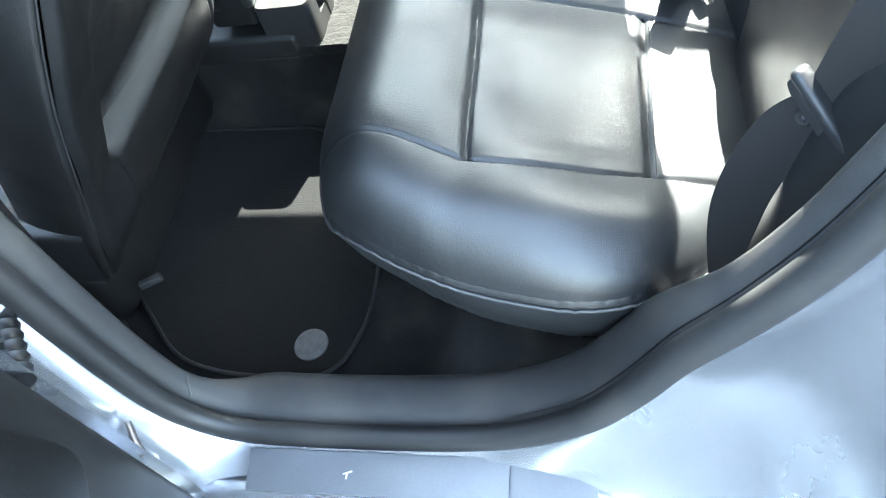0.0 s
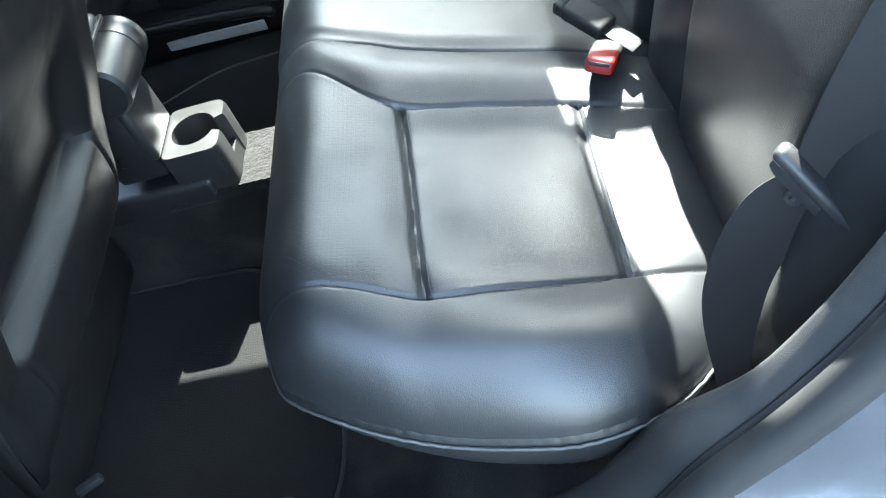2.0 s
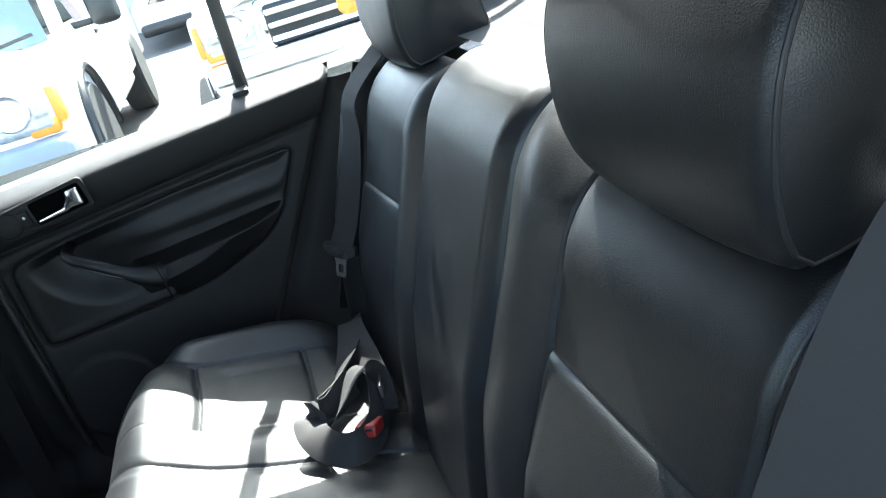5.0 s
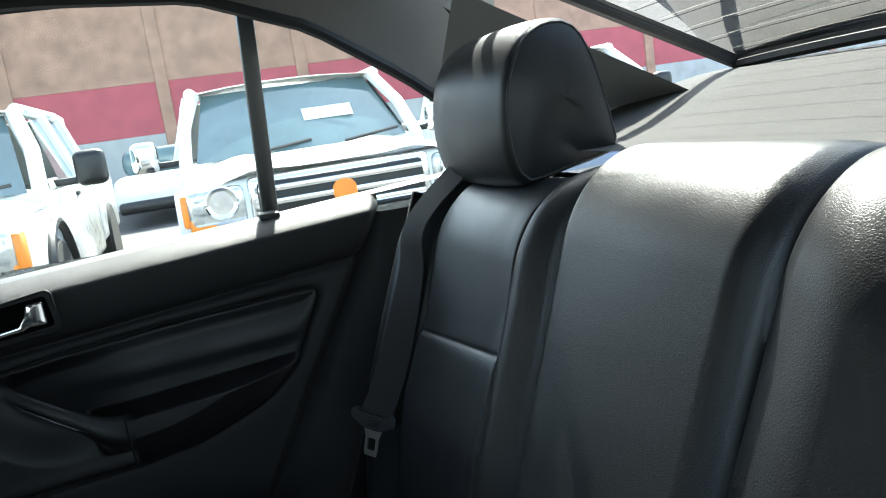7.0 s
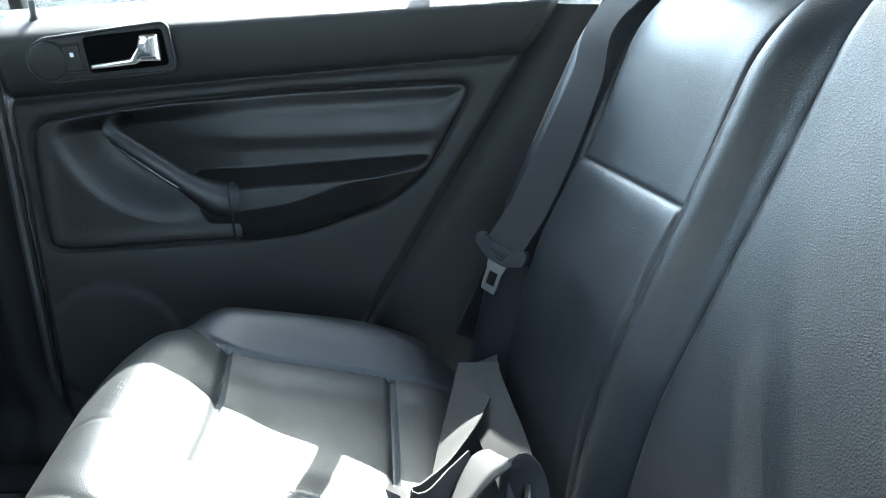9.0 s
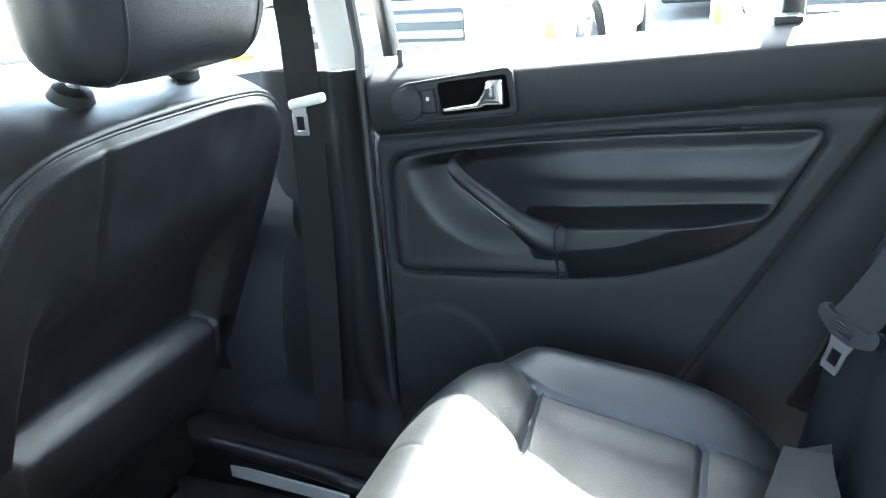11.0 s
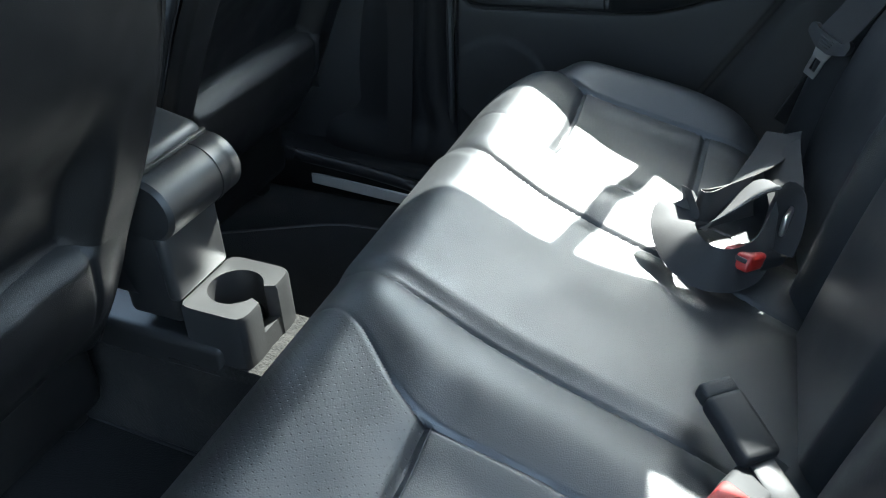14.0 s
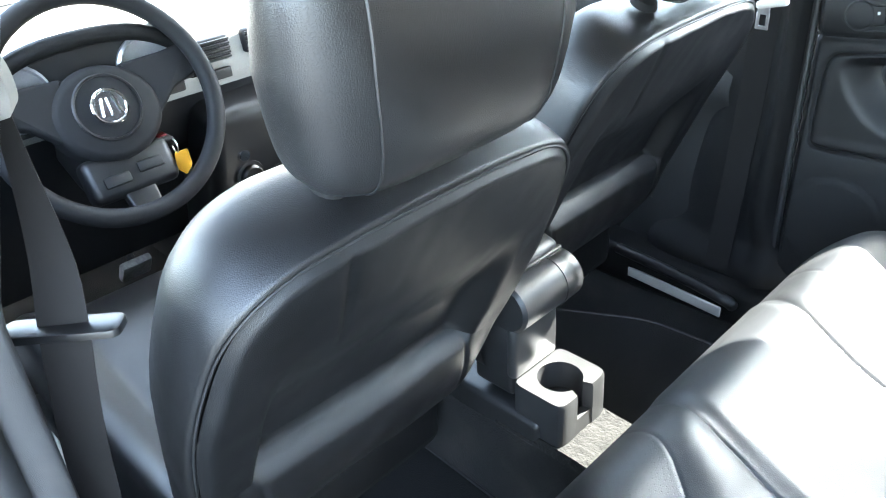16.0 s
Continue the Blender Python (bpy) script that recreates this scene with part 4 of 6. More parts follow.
def lap_belt():
    """The middle lap belt, folded over itself on the cushion."""
    ob = thing("lap_belt", "grey lap belt folded in loops on the rear cushion", "seat belt", (0.25, 0.80, 0.34))

    def band(points, wide, n=44):
        a = spline(points, n)
        ws = spline(wide, n)
        rows = []
        for i, p in enumerate(a):
            d = (a[min(i + 1, n - 1)] - a[max(i - 1, 0)]).normalized()
            w = ws[i] - d * ws[i].dot(d)
            rows.append((p, w.normalized() * 0.0235))
        return strap(rows)
    # out of the crease, leaning on the backrest
    part("webbing", band([(0.303, 0.965, 0.352), (0.300, 0.945, 0.354), (0.300, 0.90, 0.355), (0.303, 0.84, 0.358), (0.308, 0.775, 0.360), (0.310, 0.735, 0.356)],
                         [(0.8, 0.3, 0.3), (0.8, 0.1, 0.4), (0.75, 0.05, 0.45), (0.7, 0.05, 0.6), (0.6, 0.05, 0.7), (0.5, 0.0, 0.8)]), WEBBING, ob)
    # flat on the cushion, then folded up on edge into an open loop
    part("webbing", band([(0.300, 0.945, 0.362), (0.286, 0.895, 0.352), (0.262, 0.815, 0.356), (0.240, 0.745, 0.366), (0.218, 0.702, 0.372), (0.209, 0.682, 0.377), (0.222, 0.676, 0.379), (0.246, 0.700, 0.381), (0.268, 0.722, 0.382)],
                         [(0.8, -0.3, 0.1), (0.8, -0.4, 0.05), (0.8, -0.4, 0.1), (0.7, -0.4, 0.35), (0.4, -0.3, 0.8), (0.15, 0.1, 0.95), (0.0, 0.2, 0.95), (0.0, 0.25, 0.95), (-0.1, 0.3, 0.9)], 60), WEBBING, ob)
    # an arch from the loop's foot up to the slide
    part("webbing", band([(0.222, 0.664, 0.362), (0.244, 0.676, 0.384), (0.268, 0.700, 0.402), (0.290, 0.712, 0.406), (0.303, 0.702, 0.394), (0.304, 0.680, 0.372), (0.298, 0.662, 0.352)],
                         [(0.3, -0.35, 0.8), (0.45, -0.5, 0.6), (0.6, -0.7, 0.25), (0.65, -0.7, 0.2), (0.7, -0.4, 0.3), (0.7, -0.2, 0.3), (0.7, -0.2, 0.3)]), WEBBING, ob)
    # the wide bight round the buckle: flat at its head, then leaning inwards
    hub = Vector((0.246, 0.668, 0.36))
    ring = [(0.216, 0.694, 0.372), (0.197, 0.672, 0.382), (0.190, 0.645, 0.378), (0.203, 0.616, 0.366), (0.228, 0.596, 0.360), (0.256, 0.598, 0.358), (0.279, 0.620, 0.360), (0.291, 0.655, 0.366), (0.297, 0.695, 0.378)]
    lean = []
    for k, q in enumerate(ring):
        inward = (hub - Vector(q)) * Vector((1, 1, 0))
        inward = inward.normalized()
        flat = Vector((0.42, 0.88, -0.20))
        t = step(0.8, 3.2, k)
        lean.append(tuple(flat.lerp(inward * (0.50 - 0.25 * step(4.5, 7, k)) + Vector((0, 0, 0.80)), t)))
    part("webbing", band(ring, lean, 70), WEBBING, ob)
    part("slide", rbox((0.006, 0.030, 0.026), (0.306, 0.682, 0.380), 0.003, 2, Matrix.Rotation(radians(-15), 4, "Z")), STEEL, ob, "steel slide")
    return ob


lap_belt()

# ---- right rear door: inner trim ----
def inside(p, poly):
    c = False
    for (x1, y1), (x2, y2) in zip(poly, poly[1:] + poly[:1]):
        if (y1 > p[1]) != (y2 > p[1]) and p[0] < (x2 - x1) * (p[1] - y1) / (y2 - y1) + x1:
            c = not c
    return c


def signed(p, poly):
    d = min(seg_distance(p, a, b) for a, b in zip(poly, poly[1:] + poly[:1]))
    return d if inside(p, poly) else -d


INSERT = rounded([(-0.254, 0.589), (-0.079, 0.613), (0.082, 0.627), (0.322, 0.639), (0.262, 0.523), (0.205, 0.474), (0.091, 0.432), (0.009, 0.421), (-0.225, 0.409), (-0.258, 0.412), (-0.262, 0.492)], 0.030, 5)


def belt_z(x):
    return 0.718 + 0.066 * (x + 0.273)


def pad_z(x):
    return 0.615 + 0.086 * (x + 0.285)


def rear_x(z):
    return 0.364 + 0.55 * (z - 0.622) if z > 0.622 else 0.198 + 0.567 * (z - 0.329)


def door_y(x, z):
    y = 1.200
    pz, bz = pad_z(x), belt_z(x)
    if z > pz:
        t = (z - pz) / (bz - pz)
        y += -0.014 * math.sin(min(t, 1) * math.pi * 0.8) + 0.050 * max(t - 0.72, 0) ** 1.6 * 6
    y += 0.006 * bell(z - pz, 0.0055) + 0.004 * bell(z - pz, 0.012)
    d = signed((x, z), INSERT)
    y += 0.006 * bell(d, 0.0030) + 0.003 * bell(d, 0.010)
    if d > 0:
        k = step(0.0, 0.030, d)
        zr, za = 0.563 + 0.030 * x, 0.518 + 0.070 * x      # soft shelf, top of the armrest
        rear = step(-0.15, 0.03, x)
        # the upper pad sinks in at its top and swells out to the shelf; a narrow hollow lies below it
        pad = 0.016 - 0.017 * step(zr + 0.070, zr + 0.004, z) + 0.005 * step(zr + 0.004, zr - 0.020, z)
        # the bowl behind the grab handle, in a flat padded lip
        q = math.hypot((x + 0.080) / 0.148, (z - 0.590) / 0.138)
        bowl = 0.003 + 0.034 * step(1.06, 0.62, q)
        y += k * (rear * pad + (1 - rear) * bowl)
        # the armrest with its elbow under the handle
        left = -0.052 + 0.35 * max(0.49 - z, 0)
        arm = step(left - 0.010, left + 0.014, x) * min(d / 0.060, 1) ** 0.5 * (1 - step(0.010, 0.002, x) * step(0.466, 0.444, z))
        y -= 0.058 * arm * step(za + 0.006, za - 0.010, z)
    r = math.hypot(x + 0.190, z - 0.262)
    y -= 0.003 * step(0.098, 0.088, r)
    y += 0.0015 * bell(r - 0.099, 0.003)
    e = rear_x(z) - x
    y += 0.02 * step(0.02, 0.0, e)
    y += 0.02 * step(0.016, 0.0, x + 0.285)
    return y


door = thing("door_right_rear", "closed rear door with charcoal trim and black padded insert", "door", (0.05, 1.22, 0.05))
zs = lin(0.06, 0.40, 46)[:-1] + lin(0.40, 0.66, 190)[:-1] + lin(0.66, 0.76, 30)


def door_pt(w, u):
    # w runs up the door; the top row follows the sill
    z = w
    x = -0.285 + u * (rear_x(z) + 0.285)
    z = w if w < 0.60 else 0.60 + (w - 0.60) / 0.16 * (belt_z(x) - 0.60)
    return (x, door_y(x, z), z)


V, F = grid(door_pt, zs, lin(0, 1, 230))
regions = {}
for f in F:
    x = sum(V[i][0] for i in f) / 4
    z = sum(V[i][2] for i in f) / 4
    key = "upper_pad" if z > pad_z(x) else "padded_insert" if inside((x, z), INSERT) else "lower_trim"
    regions.setdefault(key, []).append(f)
for key, faces in regions.items():
    used = sorted({i for f in faces for i in f})
    at = {i: k for k, i in enumerate(used)}
    part(key, ([V[i] for i in used], [tuple(at[i] for i in reversed(f)) for f in faces]), VINYL if key == "padded_insert" else TRIM, door, "black padded vinyl insert" if key == "padded_insert" else "", sharp=60)
# sill cap towards the glass
part("window_sill", grid(lambda x, t: (x, 1.232 + 0.05 * t, belt_z(x) + 0.004 * math.sin(t * 3)), lin(-0.285, 0.60, 40), lin(0, 1, 8)), RUBBER, door)
# pull handle
ph = spline([(-0.138, 1.215, 0.590), (-0.140, 1.175, 0.590), (-0.136, 1.150, 0.587), (-0.118, 1.138, 0.575), (-0.085, 1.132, 0.552), (-0.052, 1.131, 0.528), (-0.030, 1.134, 0.512), (-0.012, 1.142, 0.500), (0.002, 1.149, 0.494)], 40)
pull = part("pull_handle", tube(ph, [0.0105 + 0.0025 * step(10, 26, i) + 0.011 * step(27, 39, i) for i in range(40)], 18), VINYL, door, "black grab handle")
part("handle_groove", tube([p + Vector((-0.0042, -0.0100 - 0.001 * step(12, 24, i), -0.0056)) for i, p in enumerate(ph[11:29])], 0.0016, 6), BLACK, pull)
part("armrest_seam", tube([(0.0035, 1.150, 0.5195), (0.004, 1.128, 0.517), (0.0045, 1.1225, 0.506), (0.005, 1.122, 0.49), (0.005, 1.127, 0.468), (0.0045, 1.138, 0.446)], 0.0018, 6), BLACK, door)
# handle bezel with latch lever, lock button and tweeter blank
BZ = Matrix.Rotation(radians(-6.5), 4, "Y")


def handle_bezel(parent, ox, oy, oz):
    """The latch's bezel with its lever, lock button and round cover, at a place on a door."""
    def on_door(a, b, c):
        # a along the door, b up, c out of the trim
        p = BZ @ Vector((a, 0, b))
        return (ox + p.x, oy - c, oz + p.z)

    bz = thing_part("handle_bezel", parent)
    outer = rounded([(-0.090, 0.004), (-0.070, 0.026), (0.080, 0.030), (0.085, 0.024), (0.085, -0.024), (0.078, -0.029), (-0.070, -0.026), (-0.090, -0.010)], 0.012, 4)
    part("bezel_plate", plate(outer, 0.010, on_door, 0.002), TRIM, bz)
    # flat near-black plate: the shade of a latch hollow put into its colour
    part("recess_shade", plate(rounded([(-0.018, -0.021), (0.078, -0.021), (0.078, 0.023), (-0.018, 0.023)], 0.006, 3), 0.003, lambda a, b, c: on_door(a, b, 0.008 + c)), material("recess shade black", (0.001, 0.001, 0.001), 0.9, spec=0.05), bz)
    part("latch_lever", plate(rounded([(-0.014, -0.016), (0.040, -0.016), (0.046, -0.013), (0.072, -0.015), (0.074, 0.018), (0.052, 0.019), (0.046, 0.004), (0.036, -0.007), (-0.014, -0.009)], 0.003, 3), 0.010, lambda a, b, c: on_door(a, b, 0.011 + c), 0.003), CHROME, bz, "chrome latch lever")
    part("bezel_rim", tube([on_door(a, b, 0.0095) for a, b in outer], 0.0019, 6, True), TRIM, bz)
    part("button_gap", tube([on_door(a, b, 0.0105) for a, b in rounded([(-0.0455, -0.0165), (-0.0225, -0.0165), (-0.0225, 0.0165), (-0.0455, 0.0165)], 0.003, 3)], 0.0011, 6, True), BLACK, bz)
    part("cover_gap", tube([on_door(-0.064 + 0.0245 * math.cos(k * 0.2244), 0.0245 * math.sin(k * 0.2244), 0.0105) for k in range(28)], 0.0012, 6, True), BLACK, bz)
    part("lock_button", rbox((0.020, 0.004, 0.030), on_door(-0.034, 0.0, 0.011), 0.003, 2, BZ), TRIM, bz)
    part("button_mark", rbox((0.004, 0.001, 0.005), on_door(-0.034, 0.004, 0.0135), 0.0, 1, BZ), WHITE_TAG, bz)
    part("round_cover", lathe([(0.0005, 0.004), (0.020, 0.004), (0.023, 0.002), (0.024, 0)], on_door(-0.064, 0.0, 0.010), Matrix.Rotation(radians(90), 4, "X"), 28), TRIM, bz)


handle_bezel(door, -0.143, 1.186, 0.676)
part("lock_pin", lathe([(0.0005, 0.030), (0.0035, 0.030), (0.0042, 0.026), (0.004, 0.012), (0.007, 0.006), (0.009, 0.0)], (-0.232, 1.218, belt_z(-0.232) - 0.014), "z", 16), BLACK, door)
# window frame, divider and panes
part("window_divider", rbox((0.026, 0.020, 0.42), (0.273, 1.262, 0.92), 0.004, 2, Matrix.Rotation(radians(8), 4, "X") @ Matrix.Rotation(radians(2), 4, "Y")), BLACK, door)
part("divider_foot", rbox((0.032, 0.05, 0.010), (0.261, 1.255, belt_z(0.253) + 0.004), 0.003, 2), RUBBER, door)


def side_glass(x0, x1, z0, z1, y0=1.285, y1=1.175):
    return grid(lambda x, t: (x, y0 + (y1 - y0) * t, z0 + (z1 - z0) * t), [x0, x1], [0, 1])


FRAME = [(-0.29, 1.096), (-0.1, 1.099), (0.03, 1.101), (0.12, 1.101), (0.2, 1.098), (0.28, 1.09), (0.345, 1.071), (0.41, 1.038), (0.48, 0.992), (0.55, 0.946), (0.62, 0.896), (0.67, 0.86)]
FR = spline([(a, 0, b) for a, b in FRAME], 40)
part("window_frame", grid(lambda i, t: (FR[i].x, 1.287 - 0.10 * (FR[i].z - 0.72) - 0.025 * t - 0.085 * t * t, FR[i].z + 0.125 * t - 0.02 * t * t), range(40), lin(0, 1, 7)), BLACK, door, "black upper window frame")
pane = part("pane", side_glass(-0.30, 0.262, 0.70, 1.10), GLASS, door)
pane.visible_shadow = False
pane = part("pane", side_glass(0.262, 0.66, 0.70, 1.10), GLASS, door)
pane.visible_shadow = False

# ---- body shell: right side, roof, rear ----
TOPX = [(-0.95, 0.98), (-0.60, 1.060), (-0.30, 1.090), (0.00, 1.095), (0.20, 1.083), (0.36, 1.030), (0.50, 0.945), (0.60, 0.870), (0.68, 0.80)]


def win_top(x):
    """The upper edge of the side windows."""
    if x <= TOPX[0][0]:
        return TOPX[0][1]
    for (a, b), (c, d) in zip(TOPX, TOPX[1:]):
        if x <= c:
            return b + (d - b) * (x - a) / (c - a)
    return TOPX[-1][1]


def side_y(z, outer=0.0):
    """How far the side leans in above the sill, from the middle."""
    return 0.775 - 0.32 * max(z - 0.72, 0) + outer


# header above the side windows, from the window's edge to the roof lining; right and left
for s, nm in ((1, "right"), (-1, "left")):
    solo("roof_rail_" + nm, grid(lambda x, t: (x, YC + s * (side_y(win_top(x)) - 0.07 * t - 0.05 * t * t), win_top(x) + (1.125 - win_top(x)) * t ** 0.8), lin(-0.95, 0.66, 60), lin(0, 1, 14)), CLOTH,
         "grey cloth lining over the side windows", "lining", "structure")
    solo("window_seal_" + nm, tube([(x, YC + s * side_y(win_top(x)), win_top(x)) for x in lin(-0.95, 0.68, 50)], 0.010, 8), RUBBER, "black rubber seal round the window top", "seal", "structure")
    solo("quarter_lining_" + nm, grid(lambda x, t: (x, YC + s * (side_y(0.8) - 0.02 - 0.17 * t - 0.05 * step(0.5, 1.0, x)), (win_top(min(x, 0.62)) - 0.03) + t * (0.02 + 1.10 - 0.55 * max(x - 0.47, 0) - win_top(min(x, 0.62)))), lin(0.55, 1.02, 24), lin(0, 1, 10)), CLOTH,
         "grey cloth lining of the rear pillar", "lining", "structure")
def header_x(y):
    """The bowed upper edge of the rear window."""
    h = abs(y - YC)
    return 0.492 - 0.18 * h * h


solo("roof_lining", grid(lambda u, y: (-0.93 + u * (header_x(y) + 0.935), y, 1.125 + 0.02 * (1 - ((y - YC) / 0.6) ** 2)), lin(0, 1, 12), lin(-0.07, 1.05, 29)), CLOTH, "grey cloth roof lining", "lining", "structure")
solo("roof", grid(lambda x, y: (-0.75 + (x + 0.75) / 1.23 * (header_x(y) + 0.765), y, 1.165 + 0.035 * (1 - ((y - YC) / 0.62) ** 2) - 0.02 * ((x + 0.1) / 0.6) ** 2), lin(-0.95, 0.48, 16), lin(-0.13, 1.11, 16)), SILVER, "silver painted car roof", "roof", "structure")
for s, nm in ((1, "right"), (-1, "left")):
    solo("roof_side_" + nm, grid(lambda x, t: (x, YC + s * (side_y(win_top(x), 0.02) + (0.62 - side_y(win_top(x), 0.02)) * t), win_top(x) + (1.165 - 0.02 * ((x + 0.1) / 0.6) ** 2 - win_top(x)) * t), lin(-0.95, 0.48, 26), lin(0, 1, 5)), SILVER, "silver roof edge above the doors", "roof", "structure")
# rear window and parcel shelf
rw = thing("rear_window", "raked rear window with thin heater lines", "window", (0.7, YC, 1.0), kind="structure")


def rw_pt(t, s):
    return (header_x(YC + 0.5 * s) + (1.045 - header_x(YC + 0.5 * s)) * t, YC + s * (0.50 + 0.09 * t), 1.125 - 0.235 * t + 0.015 * (1 - s * s))


pane = part("pane", grid(rw_pt, lin(0, 1, 8), lin(-1, 1, 25)), GLASS, rw)
pane.visible_shadow = False
for k in range(11):
    t = 0.12 + 0.08 * k
    wire = part("heater_line", tube([Vector(rw_pt(t, s)) - Vector((0, 0, 0.003)) for s in lin(-0.93, 0.93, 10)], 0.0006, 4), BLACK, rw)
rim = [rw_pt(0, s) for s in lin(-1, 1, 12)] + [rw_pt(t, 1) for t in lin(0, 1, 10)[1:]] + [rw_pt(1, s) for s in lin(1, -1, 12)[1:]] + [rw_pt(t, -1) for t in lin(1, 0, 10)[1:-1]]
part("window_seal", tube(rim, 0.012, 8, True), RUBBER, rw)
solo("parcel_shelf", grid(lambda x, y: (x, y, 0.812 + 0.07 * step(0.62, 1.06, x) + 0.0012 * noise.noise((x * 60, y * 60, 0))), lin(0.585, 1.08, 40), lin(-0.14, 1.12, 60)), material("grey felt shelf", (0.075, 0.073, 0.070), 0.95, grain=0.0010, grain_size=0.002, blotch=0.2, spec=0.1), "grey felt parcel shelf below the rear window", "shelf", "structure")
# rear body below the window
solo("boot_lid", grid(lambda x, y: (x, y, 0.885 - 0.02 * step(1.06, 1.75, x) - 0.05 * step(1.60, 1.80, x) - 0.10 * step(0.50, 0.62, abs(y - YC))), lin(1.05, 1.80, 16), lin(-0.16, 1.14, 20)), SILVER, "silver painted boot lid", "car body", "structure")


def body_side(s, nm, x0, x1, zt):
    solo("body_side_" + nm, grid(lambda x, z: (x, YC + s * (0.845 - 0.05 * ((z - 0.42) / 0.5) ** 2), z * (1 - 0.21 * max(min(-0.42 - x, 0.6), 0))), lin(x0, x1, 24), lin(-0.06, zt, 14)), SILVER, "silver painted body side", "car body", "structure")


body_side(1, "right", -1.95, 1.80, 0.735)
# inner side trim beyond the door's rear edge
solo("quarter_trim_right", grid(lambda x, z: (x, 1.262 - 0.05 * step(-0.02, 0.02, x - rear_x(z)) - 0.06 * step(0.3, 0.6, x) * step(0.7, 0.5, z), z), lin(0.0, 0.70, 60), lin(0.0, 0.735, 24)), TRIM, "charcoal side trim behind the rear door", "trim", "structure")

# ---- right B-pillar and front door ----
bp = thing("pillar_right", "charcoal pillar trim with pale upper cover and seat belt slot", "pillar", (-0.33, 1.22, 0.05), kind="structure")
part("lower_cover", grid(lambda z, t: ((-0.462 - 0.045 * step(0.5, 0.2, z) - 0.07 * step(0.2, 0.11, z)) * (1 - t) + (-0.287 + 0.045 * step(0.24, 0.12, z)) * t, 1.192 + 0.025 * (2 * t - 1) ** 4 - 0.012 * step(0.70, 0.80, t) * step(0.95, 0.86, t) + 0.01 * step(0.5, 0.1, z) - 0.03 * step(0.17, 0.10, z), z), lin(0.03, 0.712, 60), lin(0, 1, 36)), TRIM_DARK, bp)
part("upper_cover", grid(lambda z, t: (-0.362 + 0.075 * t + 0.03 * (z - 0.7), 1.212 + 0.02 * (2 * t - 1) ** 4 - 0.27 * (z - 0.71), z), lin(0.712, 1.10, 20), lin(0, 1, 14)), PILLAR, bp, "pale grey upper cover")
part("pillar_seal", tube([(-0.290, 1.212, 0.06), (-0.290, 1.206, 0.4), (-0.290, 1.206, 0.70), (-0.285, 1.20, 0.74), (-0.272, 1.11, 1.08)], 0.007, 8), RUBBER, bp)
part("glass_run", rbox((0.018, 0.03, 0.42), (-0.275, 1.235, 0.92), 0.004, 2, Matrix.Rotation(radians(15), 4, "X")), BLACK, bp)
fb = thing("seat_belt", "black front seat belt with pale tongue on the pillar", "seat belt", (-0.346, 1.153, 0.658))
part("webbing", strap([(p, Vector((0.024, 0.004, 0.002))) for p in spline([(-0.348, 1.093, 1.080), (-0.354, 1.138, 0.900), (-0.358, 1.160, 0.718), (-0.362, 1.153, 0.450), (-0.376, 1.138, 0.120)], 30)]), WEBBING_DARK, fb)
part("tongue_loop", rbox((0.056, 0.016, 0.014), (-0.341, 1.138, 0.680), 0.005, 3, Matrix.Rotation(radians(-12), 4, "Y")), PILLAR, fb, "pale plastic loop")
part("tongue", merge(rbox((0.022, 0.003, 0.014), (-0.354, 1.136, 0.666), 0.001, 1), rbox((0.006, 0.003, 0.026), (-0.363, 1.136, 0.650), 0.001, 1), rbox((0.006, 0.003, 0.026), (-0.345, 1.136, 0.650), 0.001, 1), rbox((0.024, 0.003, 0.007), (-0.354, 1.136, 0.636), 0.001, 1)), STEEL, fb)
# sill inside the right doors
sill = thing("sill_right", "dark door sill trim with a pale strip", "sill", (-0.5, 1.15, 0.0), kind="structure")
part("sill_cover", rbox((0.95, 0.11, 0.10), (-0.42, 1.185, 0.035), 0.025, 4), TRIM_DARK, sill)
part("edge_roll", tube(spline([(-0.62, 1.140, 0.075), (-0.45, 1.128, 0.070), (-0.335, 1.112, 0.066), (-0.322, 1.125, 0.05)], 24), 0.013, 10), BLACK, sill)
part("pale_strip", rbox((0.245, 0.006, 0.026), (-0.462, 1.1225, 0.030), 0.002, 1, Matrix.Rotation(radians(-4.5), 4, "Z")), GREY_STRIP, sill, "pale grey strip")
# front door, its mirror and the screen pillar
fd = thing("door_right_front", "closed front passenger door with charcoal trim", "door", (-0.8, 1.22, 0.05))
part("trim_panel", grid(lambda x, u: (x, 1.215 - 0.03 * bell(u - 0.66, 0.08) - 0.016 * bell(u - 0.88, 0.07) + 0.03 * step(0.93, 1.0, u), 0.05 + u * (0.662 + 0.10 * (x + 0.42))), lin(-1.32, -0.42, 30), lin(0, 1, 40)), TRIM, fd)
handle_bezel(fd, -0.912, 1.200, 0.602)
pane = part("pane", side_glass(-1.30, -0.36, 0.61, 1.06), GLASS, fd)
pane.visible_shadow = False
mir = thing("wing_mirror", "silver wing mirror outside the front door", "mirror", (-1.10, 1.36, 0.60))
MM = Matrix.Translation((-1.075, 1.375, 0.668)) @ Matrix.Rotation(radians(-32), 4, "Z")
part("housing", moved(rbox((0.09, 0.245, 0.118), (-0.040, 0, 0), 0.042, 6), MM), SILVER, mir)
part("mirror_glass", moved(rbox((0.006, 0.205, 0.090), (0.006, 0, 0), 0.003, 2), MM), material("mirror", (0.9, 0.9, 0.9), 0.02, metal=1.0, blotch=0.01), mir)
